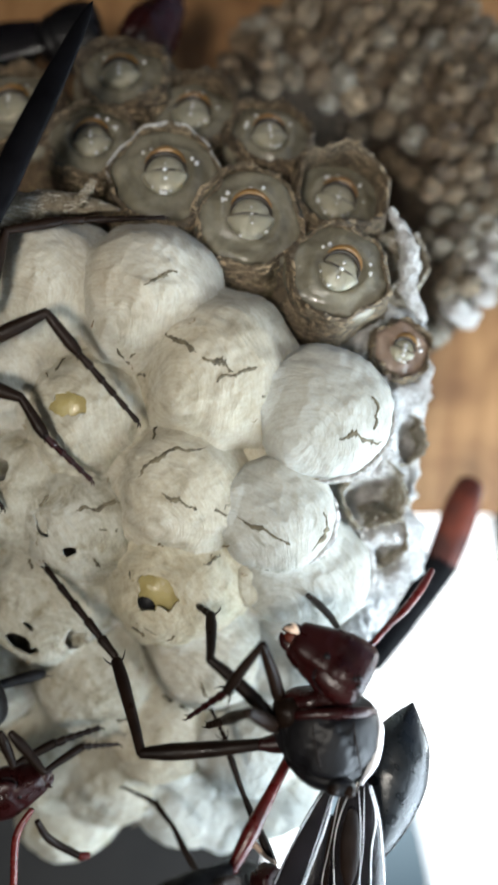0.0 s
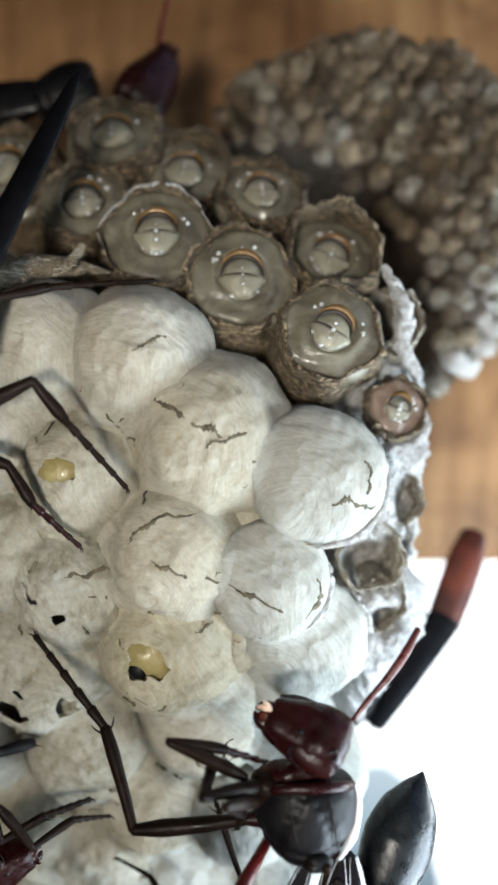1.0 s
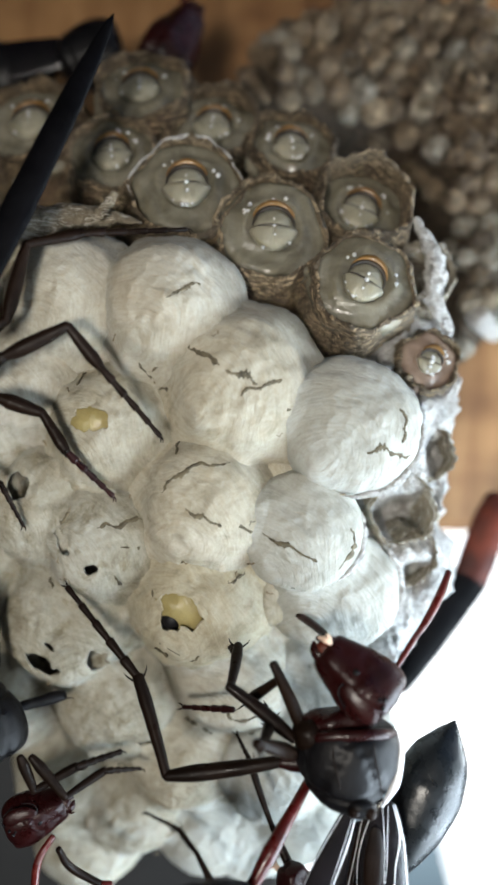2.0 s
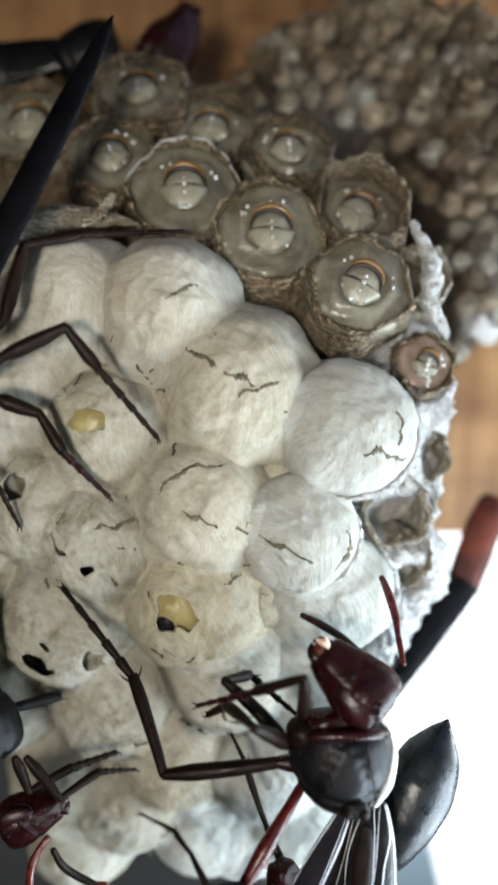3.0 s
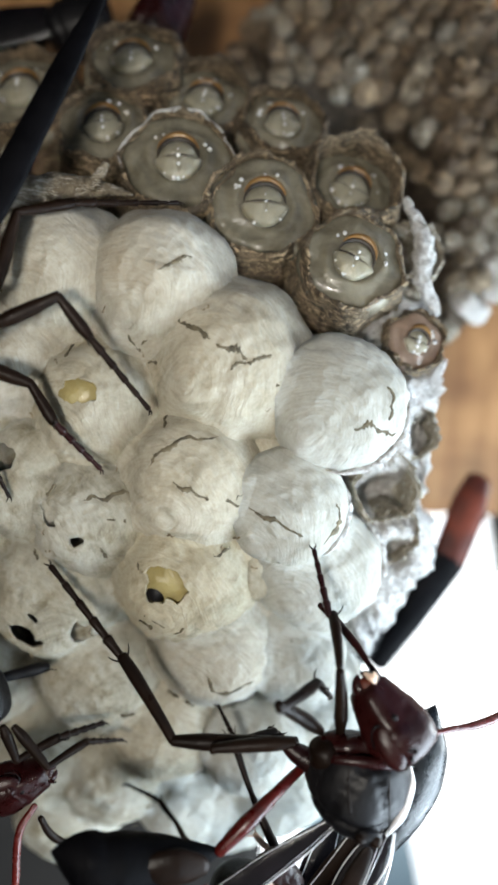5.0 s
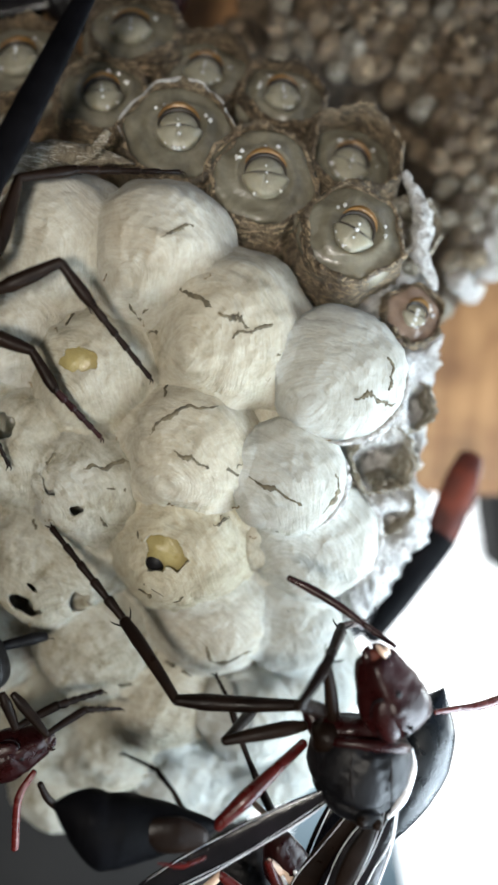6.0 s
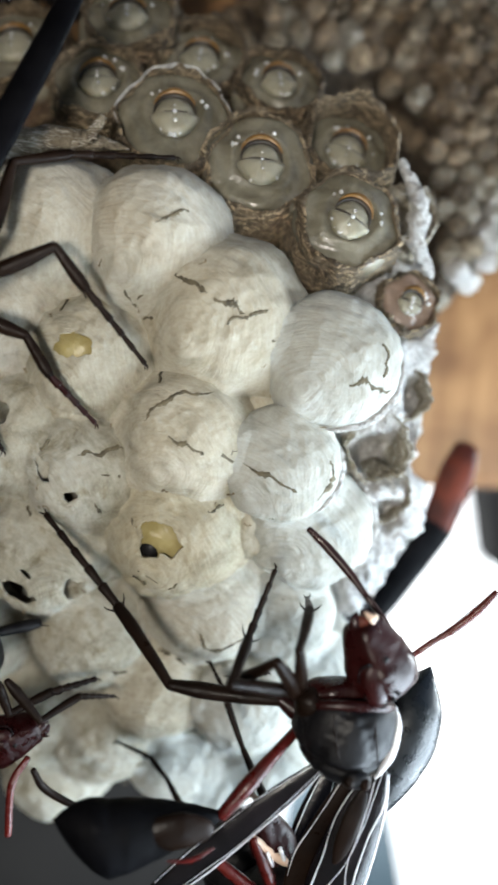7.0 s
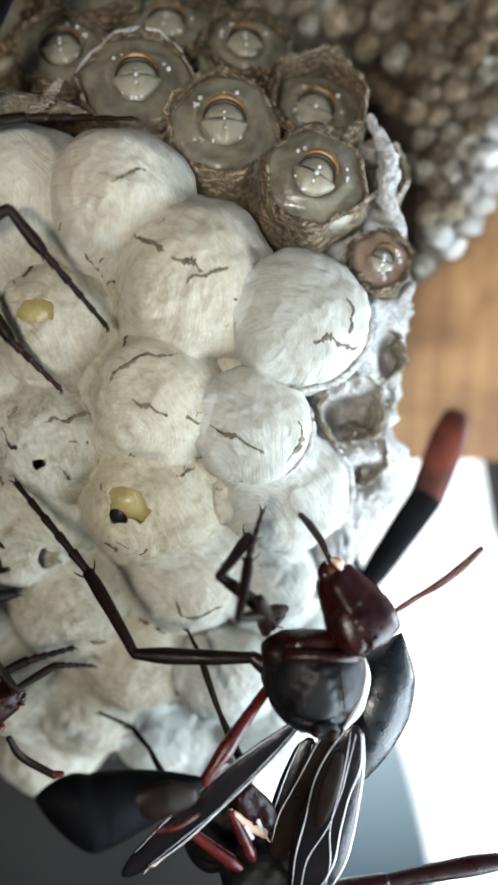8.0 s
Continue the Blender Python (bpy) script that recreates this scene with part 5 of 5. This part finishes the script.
FRONT_A_STEPS = [
    # seconds, hip, knee, ankle, foot
    (0, (2.55, 44.31, -15.77), (-1.05, 44.04, -12.31), (-1.18, 47.20, -10.38), (-3.04, 51.07, -10.21)),
    (0.5, (1.6, 45.9, -15.85), (-3.0, 46.0, -13.3), (-0.9, 49.1, -13.2), (0.8, 52.5, -15.4)),
    (1, (2.85, 45.85, -15.92), (-0.81, 42.53, -15.16), (-0.42, 46.14, -14.46), (1.60, 48.97, -16.99)),
    (1.5, (2.61, 45.95, -16.26), (-1.46, 44.35, -13.83), (-1.53, 47.24, -11.52), (-4.21, 50.06, -9.68)),
    (3, (2.02, 45.74, -16.29), (-1.61, 46.45, -12.93), (-0.14, 49.79, -13.55), (3.08, 50.08, -16.38)),
    (3.5, (2.72, 45.60, -15.59), (-0.19, 41.87, -13.97), (-0.97, 42.68, -10.45), (0.24, 46.70, -9.50)),
    (4, (3.39, 45.55, -15.50), (0.81, 42.60, -12.39), (4.09, 44.15, -11.66), (3.17, 47.43, -14.29)),
    (4.5, (4.47, 45.57, -16.38), (1.60, 42.59, -13.56), (4.10, 45.31, -13.41), (4.59, 48.74, -15.95)),
    (6, (5.11, 44.61, -18.08), (3.18, 40.43, -16.14), (5.16, 42.94, -14.29), (6.58, 46.98, -13.91)),
    (6.5, (4.07, 44.63, -17.25), (0.17, 41.81, -18.62), (0.63, 45.16, -17.12), (1.78, 45.92, -13.05)),
    (7, (3.64, 44.68, -17.79), (-0.17, 41.80, -16.29), (0.90, 44.90, -14.57), (2.47, 45.49, -10.61)),
    (7.5, (4.85, 45.02, -15.55), (0.76, 45.5, -12.4), (3.0, 48.5, -12.25), (6.58, 51.0, -12.6)),
    (8, (4.13, 45.36, -15.74), (1.25, 42.60, -12.72), (2.89, 45.40, -10.94), (1.41, 48.72, -13.24)),
]
FRONT_B_STEPS = [
    # seconds, hip, knee, ankle, foot
    (0, (3.17, 44.62, -15.34), (2.04, 42.42, -10.99), (-0.03, 43.25, -13.95), (-2.45, 45.83, -16.39)),
    (0.5, (3.83, 46.27, -14.76), (3.60, 42.66, -11.30), (3.12, 46.29, -10.79), (0.33, 49.25, -12.20)),
    (1, (1.5, 45.3, -15.2), (-2.9, 44.2, -12.7), (0.3, 45.6, -13.7), (3.3, 47.6, -15.4)),
    (1.5, (2.62, 46.26, -16.71), (-0.48, 47.30, -12.93), (-2.01, 49.49, -15.49), (-4.77, 52.79, -15.41)),
    (3, (3.05, 46.05, -15.16), (2.97, 42.49, -11.65), (0.20, 44.51, -13.03), (-3.26, 46.60, -14.50)),
    (3.5, (3.62, 45.90, -15.02), (3.00, 42.84, -11.11), (0.30, 45.20, -10.19), (-2.80, 48.09, -10.91)),
    (4, (4.83, 45.85, -14.89), (4.02, 43.44, -10.58), (2.05, 46.23, -9.15), (-1.26, 48.60, -7.77)),
    (4.5, (5.85, 45.86, -16.14), (5.64, 43.48, -11.75), (4.68, 46.09, -9.32), (2.30, 46.50, -5.76)),
    (6, (5.67, 44.87, -19.13), (4.95, 43.02, -14.54), (6.29, 46.26, -13.37), (8.36, 49.98, -13.95)),
    (6.5, (4.86, 44.89, -17.74), (4.51, 41.11, -14.49), (6.11, 44.29, -13.48), (8.09, 48.10, -13.28)),
    (7, (4.07, 44.96, -18.03), (3.62, 41.69, -14.27), (4.52, 44.99, -12.86), (4.88, 49.27, -13.16)),
    (7.5, (4.29, 45.33, -17.26), (3.74, 42.21, -13.40), (4.90, 45.66, -14.05), (6.26, 49.74, -14.15)),
    (8, (5.05, 45.67, -15.35), (2.32, 41.51, -14.86), (2.89, 43.79, -12.00), (3.77, 47.29, -9.66)),
]
FOLDED_STEPS = [
    # seconds, hip, knee, ankle, foot
    (0, (2.90, 44.70, -16.66), (1.23, 40.77, -14.26), (-0.15, 44.63, -16.12), (-1.25, 46.05, -17.00)),
    (0.5, (2.46, 46.38, -17.16), (0.47, 42.12, -15.77), (1.10, 46.54, -16.38), (-0.34, 47.91, -16.25)),
    (1, (2.50, 46.26, -16.87), (0.53, 42.01, -15.45), (1.32, 45.91, -17.55), (0.92, 47.23, -19.00)),
    (1.5, (2.61, 46.37, -17.53), (0.37, 42.41, -15.71), (1.61, 46.71, -16.15), (1.97, 48.66, -15.84)),
    (3, (2.20, 46.15, -16.72), (0.21, 42.36, -14.34), (-1.54, 46.50, -14.47), (-2.66, 47.84, -15.44)),
    (3.5, (2.85, 46.00, -16.64), (1.21, 42.28, -13.90), (-0.96, 44.90, -10.95), (-0.03, 45.52, -12.61)),
    (4, (2.98, 45.94, -16.72), (-1.89, 45.50, -16.97), (1.35, 48.60, -17.23), (3.12, 49.36, -17.79)),
    (4.5, (2.98, 45.97, -17.26), (-1.91, 45.64, -17.39), (2.04, 47.80, -17.31), (2.99, 48.88, -18.70)),
    (6, (3.99, 45.02, -19.02), (-0.83, 44.63, -19.82), (1.06, 48.69, -19.37), (3.04, 48.62, -19.05)),
    (6.5, (4.15, 44.98, -18.74), (2.05, 41.67, -15.79), (0.35, 43.67, -19.45), (1.13, 45.44, -18.93)),
    (7, (4.02, 45.06, -18.33), (2.39, 41.84, -15.02), (0.28, 45.16, -17.20), (2.02, 46.12, -16.99)),
    (7.5, (4.91, 45.43, -16.88), (1.78, 43.31, -13.76), (3.59, 46.82, -15.93), (3.98, 47.78, -17.63)),
    (8, (3.86, 45.73, -16.79), (3.50, 41.84, -13.83), (4.19, 45.48, -16.38), (4.94, 47.32, -16.18)),
]
MIDDLE_STEPS = [
    # seconds, hip, knee, ankle, foot
    (0, (2.05, 45.28, -17.85), (-5.36, 45.44, -18.46), (-7.58, 49.20, -13.63), (-12.76, 50.80, -7.79)),
    (0.5, (1.76, 46.98, -18.10), (-5.07, 47.10, -18.90), (-7.58, 49.20, -13.63), (-12.76, 50.80, -7.79)),
    (1, (1.63, 46.88, -18.33), (-5.42, 46.95, -19.03), (-7.58, 49.20, -13.63), (-12.76, 50.80, -7.79)),
    (1.5, (1.59, 46.95, -18.12), (-5.56, 47.02, -19.07), (-7.58, 49.20, -13.63), (-12.76, 50.80, -7.79)),
    (3, (1.70, 46.76, -17.97), (-5.37, 46.86, -18.77), (-7.58, 49.20, -13.63), (-12.76, 50.80, -7.79)),
    (3.5, (2.03, 46.60, -18.27), (-5.34, 46.80, -18.93), (-7.58, 49.20, -13.63), (-12.76, 50.80, -7.79)),
    (4, (2.44, 46.54, -17.80), (-4.96, 46.75, -18.59), (-7.58, 49.20, -13.63), (-12.76, 50.80, -7.79)),
    (4.5, (2.16, 46.56, -18.17), (-4.31, 46.77, -18.32), (-7.58, 49.20, -13.63), (-12.76, 50.80, -7.79)),
    (6, (4.21, 45.64, -18.05), (-3.81, 46.06, -17.89), (-7.58, 49.20, -13.63), (-12.76, 50.80, -7.79)),
    (6.5, (3.71, 45.60, -18.62), (-3.96, 46.04, -17.87), (-7.58, 49.20, -13.63), (-12.76, 50.80, -7.79)),
    (7, (3.05, 45.68, -18.57), (-3.84, 46.11, -17.83), (-7.58, 49.20, -13.63), (-12.76, 50.80, -7.79)),
    (7.5, (2.89, 46.04, -18.29), (-3.76, 46.36, -17.89), (-7.58, 49.20, -13.63), (-12.76, 50.80, -7.79)),
    (8, (3.16, 46.28, -18.49), (-4.14, 46.45, -18.25), (-7.58, 49.20, -13.63), (-12.76, 50.80, -7.79)),
]
GASTER_SWING = [
    # seconds, waist, joint, tip
    (0, (3.74, 46.07, -18.95), (0.24, 42.90, -24.12), (-5.22, 35.02, -23.68)),
    (0.5, (3.59, 47.83, -19.35), (0.04, 43.34, -23.38), (-4.82, 35.47, -20.79)),
    (1, (3.10, 47.73, -19.49), (-0.41, 43.16, -23.47), (-5.15, 35.31, -20.63)),
    (1.5, (3.25, 47.80, -19.60), (-0.33, 43.79, -24.08), (-5.31, 36.02, -21.42)),
    (3, (3.39, 47.60, -19.25), (-0.48, 44.62, -24.26), (-6.01, 36.80, -23.64)),
    (3.5, (3.39, 47.40, -19.66), (-0.74, 44.56, -24.55), (-6.57, 37.00, -23.61)),
    (4, (3.92, 47.33, -19.64), (-0.63, 44.64, -24.23), (-6.97, 37.45, -23.74)),
    (4.5, (3.88, 47.35, -19.77), (-1.16, 44.89, -23.96), (-10.34, 42.07, -23.95)),
    (6, (4.08, 46.39, -20.68), (-1.21, 44.17, -24.69), (-10.55, 42.48, -23.21)),
    (6.5, (4.48, 46.32, -20.36), (-0.53, 44.17, -24.75), (-9.98, 42.45, -24.56)),
    (7, (4.30, 46.40, -20.37), (-0.54, 44.04, -24.85), (-9.92, 42.01, -24.72)),
    (7.5, (4.32, 46.78, -20.61), (-0.15, 42.83, -24.27), (-8.50, 38.41, -22.57)),
    (8, (4.30, 47.03, -20.21), (0.19, 44.29, -25.17), (-8.92, 41.26, -25.27)),
]
WING_SWING = [
    # seconds, left root, its swing, right root, its swing
    (0, (6.21, 44.07, -19.52), 22, (8.00, 44.88, -19.82), 2),
    (0.5, (6.11, 45.86, -19.56), 22, (8.05, 46.70, -20.02), 2),
    (1, (5.47, 45.77, -19.67), 22, (7.57, 46.63, -20.08), 2),
    (1.5, (5.91, 45.84, -19.78), 22, (7.86, 46.70, -20.22), 2),
    (3, (5.90, 45.63, -19.64), 26, (7.57, 46.47, -19.95), 5),
    (3.5, (6.05, 45.40, -20.00), 28, (7.73, 46.20, -20.29), 6),
    (4, (6.23, 45.32, -20.31), 33, (7.98, 46.12, -20.52), 14),
    (4.5, (5.89, 45.34, -21.69), 46, (8.67, 46.14, -22.10), 23),
    (6, (6.00, 44.30, -22.48), 60, (9.29, 45.00, -23.63), 24),
    (6.5, (5.65, 44.24, -22.04), 52, (8.96, 44.95, -22.65), 20),
    (7, (5.71, 44.33, -21.64), 50, (9.09, 45.03, -22.25), 19),
    (7.5, (5.76, 44.74, -21.51), 48, (9.19, 45.49, -22.20), 17),
    (8, (5.82, 44.98, -21.95), 48, (9.23, 45.78, -22.49), 15),
]
REAR_SWAY = [
    # seconds, root and tip of the raised gaster
    (0, (9.03, 48.60, -26.33), (12.38, 50.94, -17.31)),
    (0.5, (9.52, 50.62, -26.51), (13.31, 53.18, -17.73)),
    (1, (9.34, 50.61, -26.64), (13.51, 53.11, -18.02)),
    (1.5, (9.20, 50.60, -26.48), (13.52, 52.80, -17.84)),
    (3, (8.77, 50.35, -25.84), (13.28, 52.24, -17.23)),
    (3.5, (9.03, 50.00, -26.08), (13.18, 51.86, -17.29)),
    (4, (8.67, 49.90, -25.72), (13.08, 51.65, -17.03)),
    (4.5, (8.73, 49.92, -26.10), (12.92, 51.59, -17.29)),
    (6, (9.62, 48.69, -27.32), (13.84, 50.19, -18.49)),
    (6.5, (9.05, 48.60, -26.92), (13.39, 49.62, -18.08)),
    (7, (9.11, 48.70, -26.68), (13.28, 49.93, -17.79)),
    (7.5, (9.05, 49.20, -26.77), (13.20, 50.47, -17.88)),
    (8, (9.20, 49.42, -27.30), (13.05, 50.68, -18.10)),
]


def carried_rows(rows):
    """The root's poses."""
    return {t: Matrix.Translation(mm(p)) @ Matrix.Rotation(radians(lean), 4, "Y") for t, p, lean in rows}


def stick_rows(roots, rows, first=Vector((0, 0, 1))):
    """Poses, in the root's space, of a stick that runs along z from one place to another, with the least twist."""
    q = Vector((0, 0, 1)).rotation_difference(first)
    way = Vector(first)
    out = []
    for t, a, b in rows:
        goal = (Vector(b) - Vector(a)).normalized()
        q = way.rotation_difference(goal) @ q
        way = goal
        m = q.to_matrix().to_4x4()
        m.translation = mm(a)
        out.append((t, roots[t].inverted() @ m))
    return out


def turn_rows(roots, rows, clockwise, dip=0.0):
    """Poses of a part that turns in the plane of the comb; z ahead, y to the front."""
    out = []
    for t, p, angle in rows:
        a = radians(angle)
        way = (clockwise * math.sin(a), dip.get(t, 0.12) if isinstance(dip, dict) else dip, math.cos(a))
        out.append((t, roots[t].inverted() @ basis(p, way, (0, -1, 0))))
    return out


def motions():
    roots = carried_rows(BODY)
    walk(MAIN, list(roots.items()))
    walk(HEAD, turn_rows(roots, HEAD_TURNS, -1, HEAD_DIPS))
    walk(ANTENNA_LEFT, stick_rows(roots, FEELER_LEFT))
    walk(ANTENNA_RIGHT, stick_rows(roots, FEELER_RIGHT))
    for leg, rows in ((FRONT_A, FRONT_A_STEPS), (FRONT_B, FRONT_B_STEPS), (FOLDED, FOLDED_STEPS), (MIDDLE, MIDDLE_STEPS)):
        for k, bone in enumerate(leg):
            ends = (2, 1) if k == 0 and leg is MIDDLE else (k + 1, k + 2)
            walk(bone, stick_rows(roots, [(r[0], r[ends[0]], r[ends[1]]) for r in rows]))
    walk(COXA, stick_rows(roots, [(r[0], r[1], roots[r[0]].translation / MM + Vector((-0.9, 0.2, 0.2))) for r in MIDDLE_STEPS]))
    walk(PETIOLE, stick_rows(roots, [(t, a, b) for t, a, b, c in GASTER_SWING]))
    walk(GASTER, [(t, roots[t].inverted() @ basis(b, Vector(c) - Vector(b), (0, -1, 0))) for t, a, b, c in GASTER_SWING])
    walk(WING_LEFT, turn_rows(roots, [(t, p, 180 - s) for t, p, s, q, u in WING_SWING], -1, 0.05))
    walk(WING_RIGHT, turn_rows(roots, [(t, q, 180 - u) for t, p, s, q, u in WING_SWING], -1, 0.08))
    walk(WING_INNER, turn_rows(roots, [(t, Vector(p).lerp(Vector(q), 0.7) + Vector((0, 0.6, -0.1)), 180 - (0.25 * s + 0.75 * u)) for t, p, s, q, u in WING_SWING], -1, 0.1))
    walk(REAR, [(t, basis(a, Vector(b) - Vector(a), (0, -1, 0)) @ basis((0, 0, 0), (0.36, 0.05, 0.93), (0, -1, 0)).inverted()) for t, a, b in REAR_SWAY])


motions()
